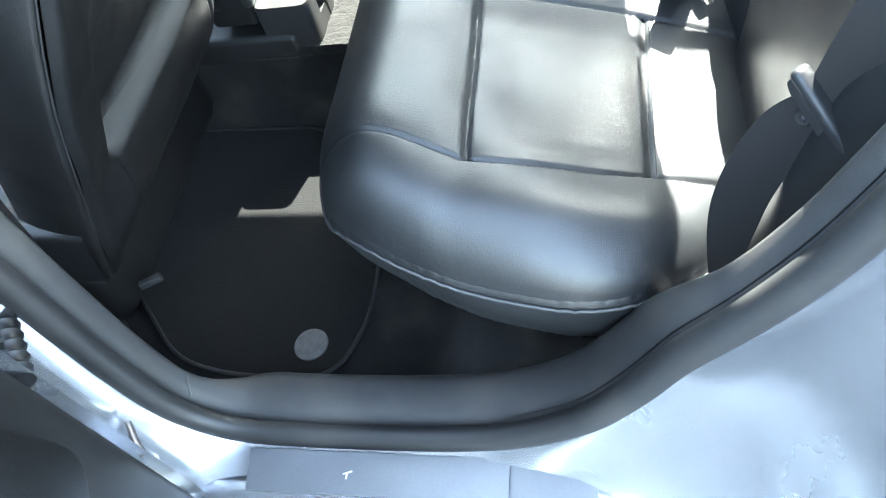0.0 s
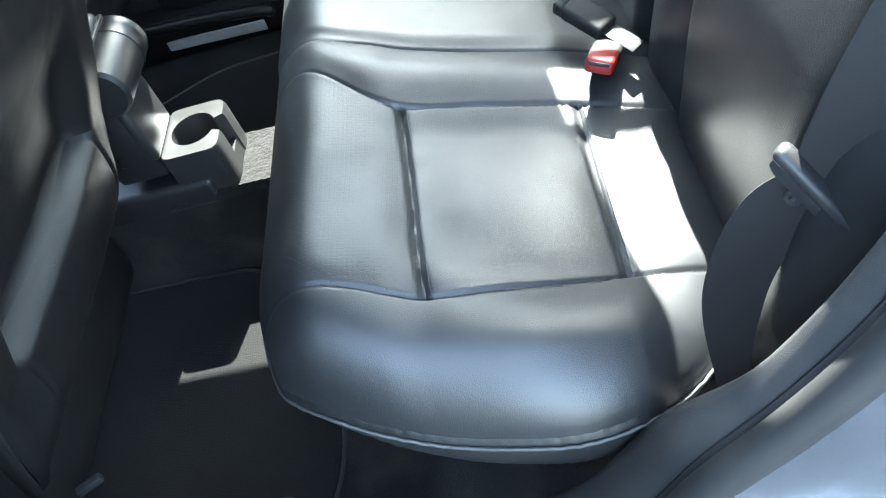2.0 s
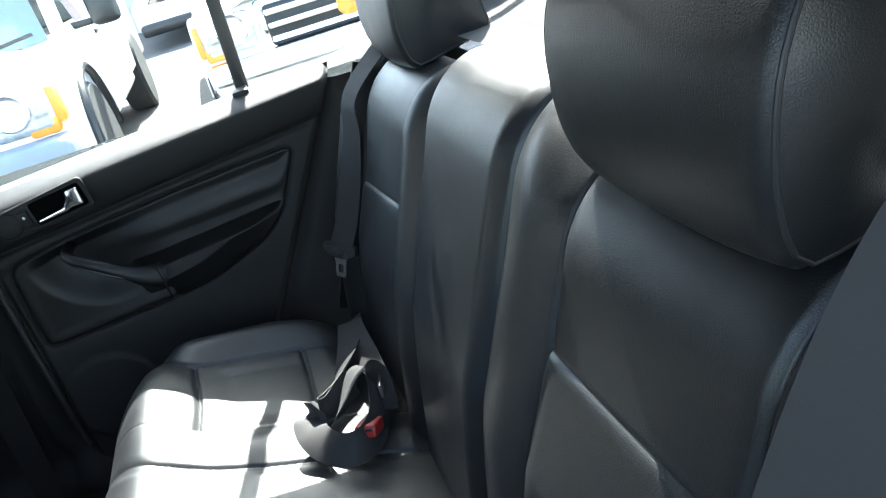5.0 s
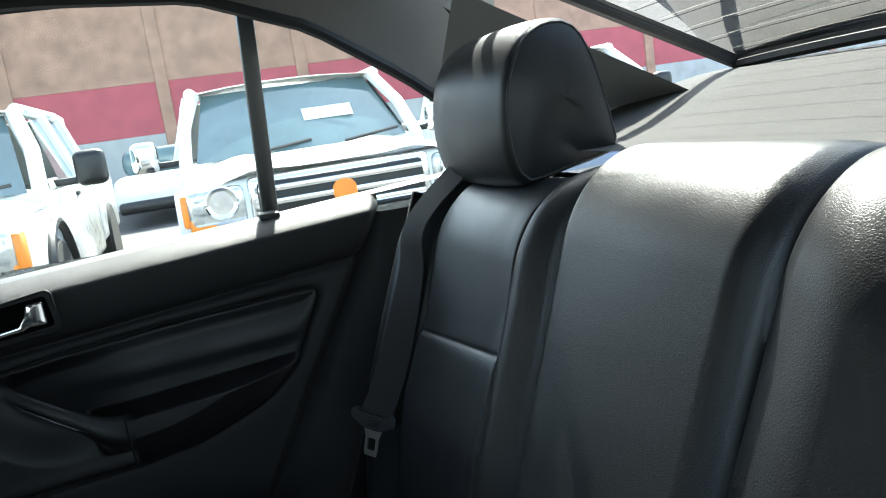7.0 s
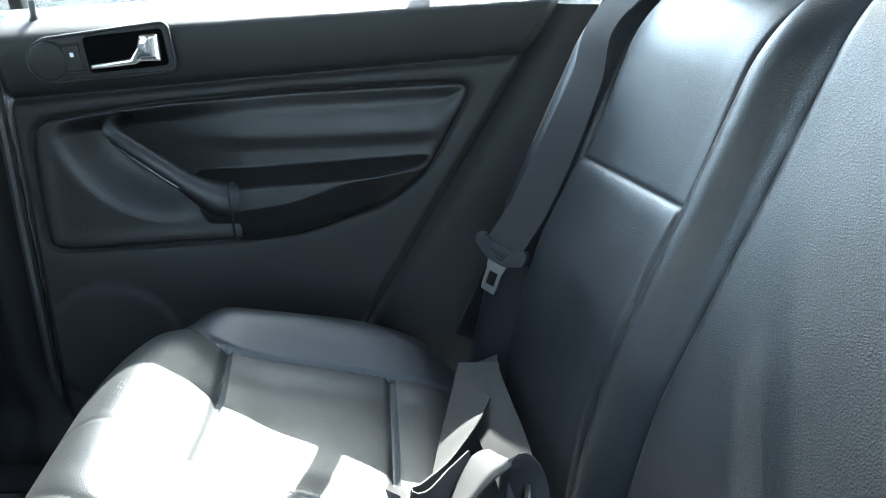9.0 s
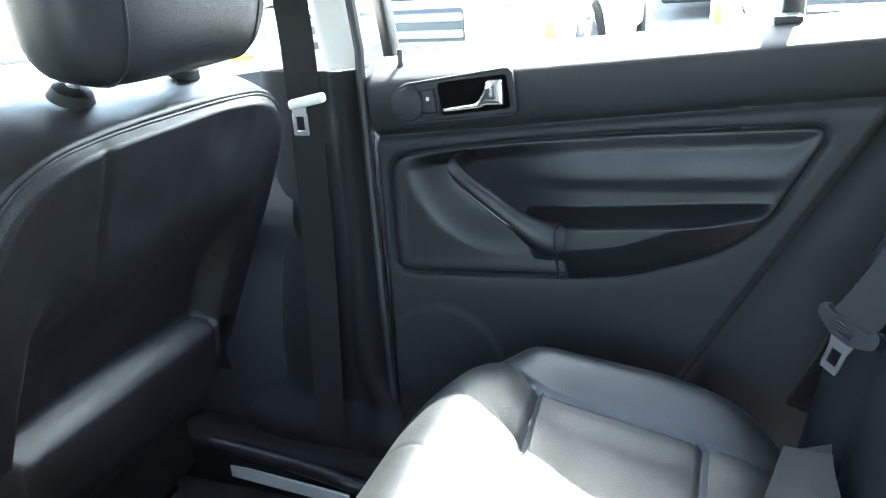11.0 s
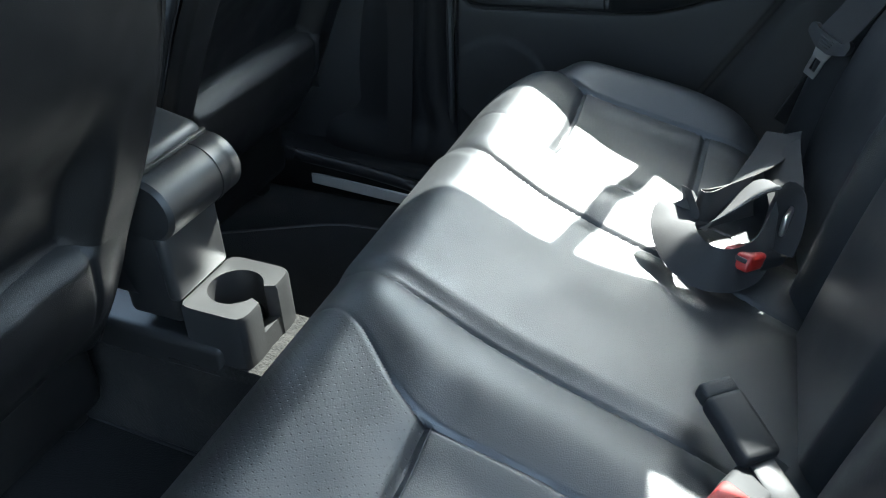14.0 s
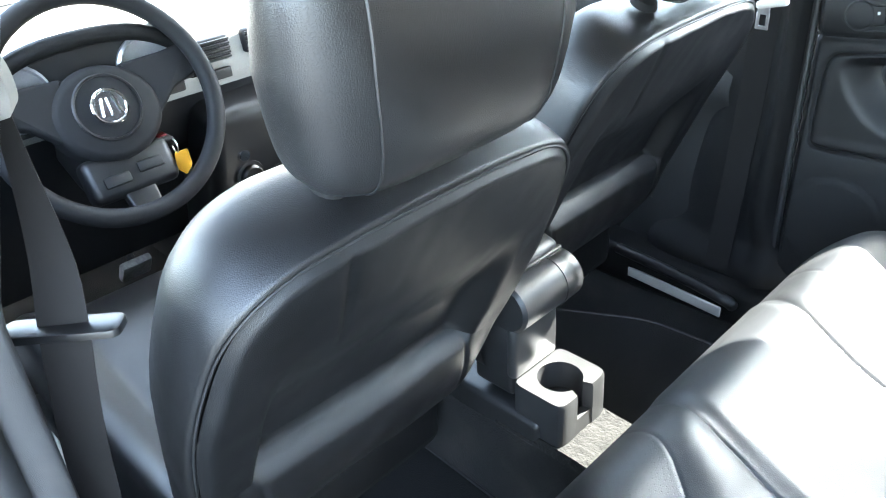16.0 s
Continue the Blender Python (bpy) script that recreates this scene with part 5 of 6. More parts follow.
part("mirror_rim", moved(tube([(0.006, y, z) for y, z in rounded([(-0.108, -0.050), (0.108, -0.050), (0.108, 0.050), (-0.108, 0.050)], 0.03, 5)], 0.004, 6, True), MM), BLACK, mir)
part("mirror_foot", rbox((0.06, 0.10, 0.05), (-1.13, 1.275, 0.625), 0.015), BLACK, mir)
for s, nm in ((1, "right"), (-1, "left")):
    solo("screen_pillar_" + nm, tube([(-1.33, YC + s * 0.735, 0.675), (-1.157, YC + s * 0.715, 0.83), (-1.04, YC + s * 0.67, 0.935), (-0.90, YC + s * 0.60, 1.06)], [0.055, 0.053, 0.052, 0.05], 14), PILLAR, "pale grey windscreen pillar cover", "pillar", "structure")
solo("mirror_sail_right", plate([(-1.32, 0.60), (-1.082, 0.62), (-1.096, 0.750), (-1.117, 0.805), (-1.20, 0.77)], 0.02, lambda a, b, c: (a, 1.212 + c - 0.25 * (b - 0.66), b), 0.004), TRIM_DARK, "black triangle cover at the mirror", "trim", "structure")

# ---- left side: door opening, sill, body ----
OPEN = [(-0.330, 1.06), (-0.345, 0.80), (-0.352, 0.55), (-0.354, 0.40), (-0.352, 0.26), (-0.335, 0.155), (-0.290, 0.100), (-0.230, 0.084), (-0.10, 0.082), (0.03, 0.092),
        (0.11, 0.122), (0.175, 0.172), (0.225, 0.248), (0.263, 0.321), (0.314, 0.395), (0.358, 0.475), (0.398, 0.575), (0.440, 0.67), (0.50, 0.77), (0.60, 0.87), (0.68, 0.93)]
path = spline([(a, 0, b) for a, b in OPEN], 110)


def opening(o, y):
    """The door opening's edge moved outwards by o, at y. The pillars' trim does not reach as far in as the sill's."""
    out = []
    o0, y0 = o, y
    for i, p in enumerate(path):
        a, b = path[max(i - 1, 0)], path[min(i + 1, len(path) - 1)]
        t = (b - a).normalized()
        n = Vector((-t.z, 0, t.x))
        n = -n if n.dot(Vector((0.03, 0, 0.55)) - p) > 0 else n
        lean = 0.32 * max(p.z - 0.72, 0)
        front, rear = step(-0.24, -0.345, p.x), step(0.10, 0.24, p.x) * step(0.25, 0.42, p.z)
        o, y = o0, y0
        if y0 > -0.155:
            y += (min(y0, -0.142 + 0.2 * (y0 + 0.155)) - y0) * max(front, rear)
        elif y0 < -0.195:
            o += 0.055 * step(0.03, 0.13, p.x) * step(0.34, 0.20, p.x) * min((-0.195 - y0) / 0.03, 1)
        out.append((p.x + n.x * o, y + lean - 0.015, p.z + n.z * o))
    return out


def band(rows):
    n = len(path)
    v = [p for r in rows for p in r]
    return v, [(i * n + j, i * n + j + 1, (i + 1) * n + j + 1, (i + 1) * n + j) for i in range(len(rows) - 1) for j in range(n - 1)]


frame_l = thing("door_opening_left", "scuffed charcoal sill trim and rubber seal of the open rear door", "door frame", (0, -0.17, 0.08), kind="structure")
part("inner_trim", band([opening(0.105, -0.078), opening(0.06, -0.082), opening(0.020, -0.087), opening(0.002, -0.091), opening(-0.010, -0.098), opening(-0.015, -0.110), opening(-0.016, -0.130), opening(-0.013, -0.148), opening(-0.008, -0.158), opening(0.003, -0.163)]), TRIM_SCUFFED, frame_l, "scuffed charcoal plastic", sharp=60)
part("door_seal", band([opening(0.001, -0.160), opening(-0.012, -0.166), opening(-0.016, -0.176), opening(-0.012, -0.186), opening(0.000, -0.191), opening(0.012, -0.190)]), RUBBER, frame_l, "soft rubber seal", sharp=180)
part("seam_joint", tube([opening(-0.0165, -0.118)[41], opening(-0.0155, -0.14)[41], opening(-0.010, -0.158)[42]], 0.0012, 5), BLACK, frame_l)
part("painted_flange", band([opening(0.008, -0.186), opening(0.012, -0.200), opening(0.020, -0.214), opening(0.034, -0.232), opening(0.060, -0.262), opening(0.075, -0.292), opening(0.082, -0.325)]), SILVER, frame_l, "silver painted flange", sharp=180)
part("sill_plate", rbox((0.335, 0.052, 0.006), (-0.086, -0.237, 0.0755), 0.002, 2, Matrix.Rotation(radians(14), 4, "X")), material("dark sill guard", (0.11, 0.115, 0.125), 0.45, grain=0.0001, blotch=0.15, dust=0.06), frame_l, "dark plastic sill guard")
part("sill_guard_end", plate(rounded([(0.081, -0.212), (0.165, -0.224), (0.182, -0.232), (0.186, -0.272), (0.081, -0.272)], 0.006, 3), 0.006, lambda a, b, c: (a, b, 0.0735 + 0.24 * (b + 0.237) + c), 0.002), material("dark sill guard", (0.11, 0.115, 0.125), 0.45), frame_l)
part("guard_mark", merge(rbox((0.012, 0.002, 0.0006), (-0.119, -0.237, 0.0792), 0, 1, Matrix.Rotation(radians(20), 4, "Z")), rbox((0.002, 0.007, 0.0006), (-0.120, -0.241, 0.0785), 0, 1)), WHITE_TAG, frame_l, "small pale mark")
solo("sill_left", grid(lambda x, t: (x, -0.25 - 0.095 * math.sin(t * 1.4), 0.066 - 0.16 * t * t - 0.002), lin(-1.0, 0.42, 30), lin(0, 1, 12)), SILVER, "silver painted sill below the door opening", "car body", "structure")


# rear wing from the opening backwards
def wing(t, k):
    i = 62 + k
    a = Vector(opening(0.082, -0.325)[i])
    b = Vector((1.80, -0.34 - 0.01 * math.sin(t * 3.1), a.z * 0.9 - 0.03))
    p = a.lerp(b, t)
    p.y = -0.325 - 0.03 * math.sin(min(t * 6, 1.57)) * math.sin(max(min((p.z + 0.1) / 0.95, 1), 0) * math.pi) + 0.06 * max(p.z - 0.55, 0)
    return tuple(p)


solo("rear_wing_left", grid(wing, [0, 0.01, 0.025, 0.05, 0.08, 0.12, 0.17, 0.25, 0.35, 0.5, 0.7, 1.0], range(0, 44)), SILVER, "silver painted rear wing beside the open door", "car body", "structure", sharp=180)
# side trim between the seat and the opening, and the B-pillar
solo("quarter_trim_left", grid(lambda k, t: tuple(Vector(opening(-0.010, -0.158)[62 + k]).lerp(Vector((0.75, -0.165 + 0.3 * max(opening(0, -0.158)[62 + k][2] - 0.72, 0), opening(0, -0.158)[62 + k][2])), t)), range(0, 46), lin(0, 1, 14)), TRIM, "charcoal side trim beside the rear seat", "trim", "structure")
pl = thing("pillar_left", "charcoal pillar trim beside the driver seat", "pillar", (-0.42, -0.2, 0.05), kind="structure")
part("cover", grid(lambda z, t: (-0.362 - 0.11 * t, -0.164 + 0.010 * math.sin(t * math.pi) + 0.32 * max(z - 0.72, 0), z), lin(0.05, 0.74, 30), lin(0, 1, 14)), TRIM, pl)
part("upper_cover", grid(lambda z, t: (-0.362 - 0.10 * t, -0.164 + 0.016 * math.sin(t * math.pi) + 0.32 * max(z - 0.72, 0), z), lin(0.74, 1.08, 20), lin(0, 1, 14)), PILLAR, pl, "pale grey upper cover")
part("outer_skin", grid(lambda z, t: (-0.375 - 0.09 * t, -0.255 - 0.02 * math.sin(t * 3.1) + 0.32 * max(z - 0.72, 0), z), lin(0.0, 1.08, 30), lin(0, 1, 6)), SILVER, pl)
part("clip", rbox((0.035, 0.012, 0.012), (-0.455, 0.012, 0.128), 0.003, 2, Matrix.Rotation(radians(30), 4, "Z")), BELT_PLASTIC, pl, "small grey clip")
# driver's belt with its loop
db = thing("seat_belt", "dark grey driver seat belt with plastic loop on the pillar", "seat belt", (-0.40, -0.08, 0.6))
pts = spline([(-0.422, -0.080, 0.868), (-0.415, -0.080, 0.80), (-0.402, -0.086, 0.71), (-0.391, -0.100, 0.645), (-0.400, -0.116, 0.52), (-0.42, -0.13, 0.30), (-0.45, -0.14, 0.10)], 40)
rows = []
for i, p in enumerate(pts):
    d = (pts[min(i + 1, 39)] - pts[max(i - 1, 0)]).normalized()
    w = Vector((0.62, 0.75, 0.0))
    rows.append((p, (w - d * w.dot(d)).normalized() * 0.0215 * (1 - 0.62 * step(0.66, 0.84, p.z))))
part("webbing", strap(rows), WEBBING_DRIVER, db)
loop_at = min(pts, key=lambda p: abs(p.z - 0.650))
lm = Matrix.Translation(loop_at) @ Matrix.Rotation(radians(48), 4, "Z")
part("belt_loop", plate(rounded([(-0.052, -0.015), (0.052, -0.015), (0.052, 0.015), (-0.052, 0.015)], 0.010, 5), 0.0075, lambda x, y, z: tuple(lm @ Vector((x, y, z - 0.002))), 0.0025, holes=[rounded([(-0.036, -0.005), (0.036, -0.005), (0.036, 0.004), (-0.036, 0.004)], 0.003, 2)]), BLACK, db, "black plastic loop")
part("pillar_anchor", lathe([(0.0005, 0.02), (0.02, 0.02), (0.03, 0.01), (0.03, -0.02)], (-0.425, -0.085, 0.862), Matrix.Rotation(radians(-90), 4, "X"), 24), PILLAR, db, "pale upper anchor cover")

# ---- the open left rear door ----
HX, HY = -0.320, -0.276          # its hinges
ANG = radians(62)


def on_open(a, b, c):
    """a along the door from its hinge, b up, c out of its trim (towards the car)."""
    return (HX + a * math.cos(ANG) + c * 0.88, HY - a * math.sin(ANG) + c * 0.47, b)


ol = thing("door_left_rear", "open rear door with charcoal trim, seen from its inner side", "door", (HX, HY, 0.0))
part("lower_trim", grid(lambda a, b: on_open(a, b, 0.012 * math.sin(min(a / 0.02, 1.57)) + 0.02 * bell(b - 0.36, 0.05) * step(0.1, 0.2, a)), lin(0.0, 0.78, 40), lin(0.06, 0.62, 30)), TRIM, ol)
part("padded_insert", plate(rounded([(0.06, 0.36), (0.62, 0.38), (0.66, 0.56), (0.10, 0.54)], 0.05, 5), 0.016, lambda a, b, c: on_open(a, b, 0.012 + c), 0.008), VINYL, ol)
part("upper_pad", grid(lambda a, b: on_open(a, b, 0.006 + 0.02 * math.sin((b - 0.62) / 0.11 * 2.6)), lin(0.0, 0.80, 30), lin(0.62, 0.73, 10)), TRIM, ol)
part("outer_skin", grid(lambda a, b: on_open(a, b, -0.085 - 0.03 * math.sin((b + 0.1) / 0.85 * 3.1)), lin(-0.01, 0.86, 20), lin(-0.06, 0.73, 14)), SILVER, ol)
part("front_edge", grid(lambda b, c: on_open(-0.005 - 0.012 * math.sin((c + 0.1) / 0.11 * 3.1), b, c), lin(-0.06, 0.73, 30), lin(-0.1, 0.012, 8)), SILVER, ol)
part("rear_edge", grid(lambda b, c: on_open(0.79, b, c), lin(0.06, 0.73, 10), lin(-0.1, 0.012, 4)), SILVER, ol)
part("bottom_edge", grid(lambda a, c: on_open(a, 0.06 - 0.06 * (0.012 - c) / 0.1, c), lin(0.0, 0.80, 20), lin(-0.1, 0.012, 4)), SILVER, ol)
pane = part("pane", grid(lambda a, b: on_open(a, b, -0.045 + 0.25 * (b - 0.73)), [0.06, 0.66], [0.72, 1.02]), GLASS, ol)
pane.visible_shadow = False
part("window_frame", merge(tube([on_open(0.02, 0.72, -0.04), on_open(0.04, 1.02, 0.04), on_open(0.45, 1.03, 0.045), on_open(0.70, 0.90, 0.0), on_open(0.80, 0.73, -0.04)], 0.016, 8)), BLACK, ol)
chk = part("door_check", tube([(-0.352, -0.232, 0.205), (-0.338, -0.250, 0.203), (-0.322, -0.268, 0.20)], 0.004, 8), STEEL, ol, "steel check strap")
for z in (0.16, 0.50):
    part("hinge", rbox((0.03, 0.020, 0.05), (HX - 0.035, HY + 0.020, z), 0.006, 2), SILVER, ol)
part("rubber_boot", tube(spline([(-0.372, -0.212, 0.418), (-0.350, -0.240, 0.416), (-0.325, -0.275, 0.412)], 19), [0.013 + 0.002 * math.cos(k * 2.1) for k in range(19)], 12), BLACK, ol, "black rubber cable boot")

# ---- dashboard and steering wheel ----
dash = thing("dashboard", "light grey dashboard with vents above a black centre stack", "dashboard", (-1.3, YC, 0.4))


def dash_pt(t, y):
    # profile from the windscreen to the knees
    prof = [(-1.75, 0.66), (-1.55, 0.69), (-1.32, 0.705), (-1.15, 0.712), (-1.085, 0.690), (-1.070, 0.640), (-1.072, 0.600), (-1.085, 0.578)]
    k = t * (len(prof) - 1)
    i = min(int(k), len(prof) - 2)
    a, b = prof[i], prof[i + 1]
    w = k - i
    hood = 0.045 * bell(y - 0.20, 0.17) * step(0.25, 0.5, t) * step(1.0, 0.6, t)
    end = 0.046 * step(0.80, 1.02, y)          # the dash falls towards the door
    return (a[0] + (b[0] - a[0]) * w + hood * 0.1, y, a[1] + (b[1] - a[1]) * w + hood - end)


part("dash_top", grid(dash_pt, lin(0, 1, 60), lin(-0.20, 1.19, 90)), DASH, dash)
part("knee_panel", grid(lambda t, y: (-1.088 - 0.19 * t, y, 0.579 - 0.36 * t), lin(0, 1, 10), lin(-0.20, 1.19, 20)), CONSOLE_DARK, dash)
part("console_panel", rbox((0.14, 0.24, 0.36), (-1.150, 0.512, 0.385), 0.03, 4, Matrix.Rotation(radians(18), 4, "Y")), BLACK, dash, "black centre stack")


def vent(cy, cz, w, h):
    v = thing_part("air_vent", dash)
    part("vent_frame", rbox((0.02, w, h), (-1.070, cy, cz), 0.008, 3), BLACK, v)
    for k in range(5):
        part("slat", rbox((0.006, w * 0.9, 0.004), (-1.058, cy, cz - h * 0.36 + h * 0.18 * k), 0.001, 1), CONSOLE, v)


vent(0.440, 0.652, 0.080, 0.046)
vent(0.548, 0.652, 0.080, 0.046)
vent(1.070, 0.612, 0.090, 0.046)
part("hazard_switch", rbox((0.01, 0.05, 0.02), (-1.064, 0.447, 0.606), 0.003, 2), CONSOLE, dash)
part("radio", rbox((0.012, 0.17, 0.06), (-1.062, 0.512, 0.478), 0.004, 2, Matrix.Rotation(radians(12), 4, "Y")), BLACK, dash)
for k in range(4):
    part("radio_key", rbox((0.006, 0.024, 0.011), (-1.056 - 0.003 * k, 0.463, 0.515 - 0.015 * k), 0.002, 1, Matrix.Rotation(radians(12), 4, "Y")), PILLAR, dash)
for y, z, r, m in ((0.458, 0.440, 0.013, CHROME), (0.470, 0.388, 0.024, BLACK), (0.545, 0.362, 0.024, BLACK)):
    part("knob", lathe([(0.0005, 0.018), (r * 0.85, 0.018), (r, 0.014), (r, 0)], (-1.070, y, z), "x", 24), m, dash)
    part("knob_ring", lathe([(r * 1.05, 0.003), (r * 1.3, 0.003), (r * 1.35, 0)], (-1.068, y, z), "x", 24), CONSOLE, dash)
cl = thing_part("instrument_cluster", dash)
part("cluster_hood", tube(spline([(-1.045, 0.020, 0.625), (-1.040, 0.036, 0.680), (-1.038, 0.105, 0.722), (-1.036, 0.204, 0.734), (-1.038, 0.303, 0.722), (-1.040, 0.372, 0.680), (-1.045, 0.388, 0.625)], 40), 0.014, 10), TRIM_DARK, cl, "dark hood over the dials")
part("cluster_face", rbox((0.01, 0.34, 0.13), (-1.060, 0.204, 0.662), 0.03, 3), BLACK, cl)
for y in (0.096, 0.312):
    part("dial_ring", lathe([(0.046, 0.006), (0.050, 0.010), (0.054, 0.006), (0.054, 0)], (-1.054, y, 0.662), "x", 32), material("grey dial ring", (0.35, 0.35, 0.36), 0.3, metal=0.6), cl)
    part("dial_face", lathe([(0.0005, 0.004), (0.046, 0.004), (0.046, 0)], (-1.054, y, 0.662), "x", 32), material("dial face", (0.05, 0.05, 0.055), 0.5), cl)
    for k in range(9):
        t = radians(-130 + 32.5 * k)
        part("dial_tick", rbox((0.001, 0.002, 0.008), (-1.0492, y + 0.038 * math.sin(t), 0.662 + 0.038 * math.cos(t)), 0, 1, None), WHITE_TAG, cl)
WC = Vector((-0.985, 0.204, 0.633))
sw = thing("steering_wheel", "black three-spoke steering wheel with round silver badge", "steering wheel", tuple(WC))


def on_wheel(a, b, c):
    """a to the driver's right (+y), b up the wheel, c towards the driver."""
    up = Vector((-0.40, 0, 0.916))
    out = Vector((0.916, 0, 0.40))
    return tuple(WC + Vector((0, a, 0)) + up * b + out * c)


WHEEL_LEATHER = material("worn wheel plastic", (0.010, 0.010, 0.0108), 0.62, spec=0.22, grain=0.0001, grain_size=0.0015, blotch=0.1)
part("rim", tube([on_wheel(0.178 * math.sin(t), 0.178 * math.cos(t), 0.0) for t in lin(0, 2 * math.pi, 65)[:-1]], 0.0155, 14, True), WHEEL_LEATHER, sw)
hub = [(0.082 * math.sin(t) * (1 + 0.10 * abs(math.sin(t))), 0.078 * math.cos(t) - 0.008) for t in lin(0, 2 * math.pi, 49)[:-1]]
part("airbag_cover", plate(hub, 0.045, lambda a, b, c: on_wheel(a, b, c - 0.055 + 0.012 * (1 - (a * a + b * b) / 0.01)), 0.014, 4), WHEEL_LEATHER, sw)
part("cover_ring", tube([on_wheel(0.052 * math.sin(t), 0.052 * math.cos(t), -0.003) for t in lin(0, 2 * math.pi, 41)[:-1]], 0.003, 6, True), BLACK, sw)
bd = thing_part("badge", sw)
part("badge_disc", lathe([(0.0005, 0.0), (0.026, 0.0), (0.026, -0.003)], on_wheel(0, 0, 0.005), Matrix.Rotation(radians(66.4), 4, "Y"), 32), material("badge grey", (0.2, 0.2, 0.21), 0.3, metal=0.8), bd)
part("badge_ring", tube([on_wheel(0.027 * math.sin(t), 0.027 * math.cos(t), 0.006) for t in lin(0, 2 * math.pi, 41)[:-1]], 0.0028, 8, True), CHROME, bd, "chrome ring")
for a, b in ((-0.009, 0.4), (0.009, -0.4), (0.0, 0.0)):
    part("badge_bar", tube([on_wheel(a - 0.006 * (b > 0) + 0.006 * (b < 0), -0.014, 0.007), on_wheel(a, 0.014, 0.007)], 0.002, 6), CHROME, bd)
for s in (-1, 1):
    for q in ([(0.045, 0.062), (0.120, 0.064), (0.174, 0.070), (0.176, 0.018), (0.120, 0.000), (0.070, -0.045)],):
        o = [(s * a, b) for a, b in q]
        part("spoke", plate(rounded(o if s < 0 else o[::-1], 0.008, 3), 0.022, lambda a, b, c: on_wheel(a, b, c - 0.034 + 0.06 * max(math.hypot(a, b) - 0.07, 0)), 0.006, 3), WHEEL_LEATHER, sw)
part("lower_pocket", rbox((0.05, 0.150, 0.075), on_wheel(0.0, -0.105, -0.040), 0.014, 3, Matrix.Rotation(radians(-24), 4, "Y")), BLACK, sw, "black shroud below the hub")
for k in (-1, 1):
    part("pocket_slot", rbox((0.006, 0.045, 0.018), on_wheel(0.030 * k, -0.108 + 0.004 * k, -0.014), 0.003, 2, Matrix.Rotation(radians(-24), 4, "Y")), CONSOLE_DARK, sw)
part("lower_spoke", plate(rounded([(-0.034, -0.060), (-0.024, -0.172), (0.024, -0.172), (0.034, -0.060)], 0.008, 3), 0.020, lambda a, b, c: on_wheel(a, b, c - 0.062 + 0.36 * max(-b - 0.075, 0)), 0.005, 3), BLACK, sw)
part("column_cover", rbox((0.20, 0.13, 0.12), (-1.09, 0.204, 0.560), 0.03, 4, Matrix.Rotation(radians(24), 4, "Y")), BLACK, sw)
for s in (-1, 1):
    part("stalk", tube([(-1.06, 0.204 + s * 0.06, 0.612), (-1.04, 0.204 + s * 0.13, 0.628), (-1.035, 0.204 + s * 0.175, 0.636)], [0.009, 0.008, 0.011], 10), BLACK, sw)
key = thing("ignition_key", "black car key with orange tag hanging in the ignition", "key", (-1.02, 0.275, 0.53))
part("key_head", rbox((0.05, 0.03, 0.018), (-1.0, 0.279, 0.548), 0.006, 3), BLACK, key)
part("key_button", rbox((0.016, 0.018, 0.004), (-0.995, 0.279, 0.557), 0.002, 1), RED, key)
part("ring", tube([(-0.972 + 0.010 * math.cos(t), 0.289, 0.540 + 0.012 * math.sin(t)) for t in lin(0, 2 * math.pi, 21)[:-1]], 0.0012, 6, True), STEEL, key)
part("tag", plate(rounded([(-0.014, 0), (0.014, 0), (0.016, -0.03), (0.0, -0.045), (-0.016, -0.03)], 0.004, 3), 0.003, lambda a, b, c: (-0.970 + c, 0.296 + a * 0.9, 0.530 + b), 0.001), YELLOW, key, "orange tag")
part("fob", rbox((0.008, 0.018, 0.045), (-0.972, 0.301, 0.475), 0.004, 2), BLACK, key)
ped = thing("brake_pedal", "worn metal brake pedal in the driver footwell", "pedal", (-1.32, 0.272, 0.14))
part("pad", rbox((0.02, 0.07, 0.06), (-1.30, 0.272, 0.17), 0.006, 2, Matrix.Rotation(radians(35), 4, "Y")), material("worn pedal rubber", (0.16, 0.16, 0.155), 0.6, grain=0.001, grain_size=0.004, blotch=0.4, blotch_size=0.01), ped)
part("arm", tube([(-1.31, 0.272, 0.19), (-1.36, 0.272, 0.36), (-1.38, 0.272, 0.5)], 0.008, 8), BLACK, ped)
# windscreen, bonnet and bulkhead close the front
ws = thing("windscreen", "clear raked windscreen", "window", (-1.3, YC, 0.9), kind="structure")
pane = part("pane", grid(lambda t, s: (-1.62 + 0.68 * t, YC + s * (0.68 - 0.12 * t), 0.70 + 0.42 * t), [0, 0.5, 1], lin(-1, 1, 8)), GLASS, ws)
pane.visible_shadow = False
solo("bulkhead", grid(lambda y, z: (-1.74, y, z), [-0.25, 1.23], [-0.05, 0.68]), CARPET, "dark carpeted bulkhead behind the pedals", "bulkhead", "structure")
solo("bonnet", grid(lambda x, y: (x, y, 0.68 - 0.10 * ((x + 1.6) / 1.0) ** 2 - 0.06 * ((y - YC) / 0.7) ** 2), lin(-2.6, -1.60, 12), lin(-0.24, 1.22, 14)), SILVER, "silver painted car bonnet", "car body", "structure")
solo("body_side_left_front", grid(lambda x, z: (x, -0.33 + 0.05 * ((z - 0.42) / 0.5) ** 2, z), lin(-1.95, -0.42, 16), lin(-0.06, 0.72, 12)), SILVER, "silver painted front door and wing", "car body", "structure")
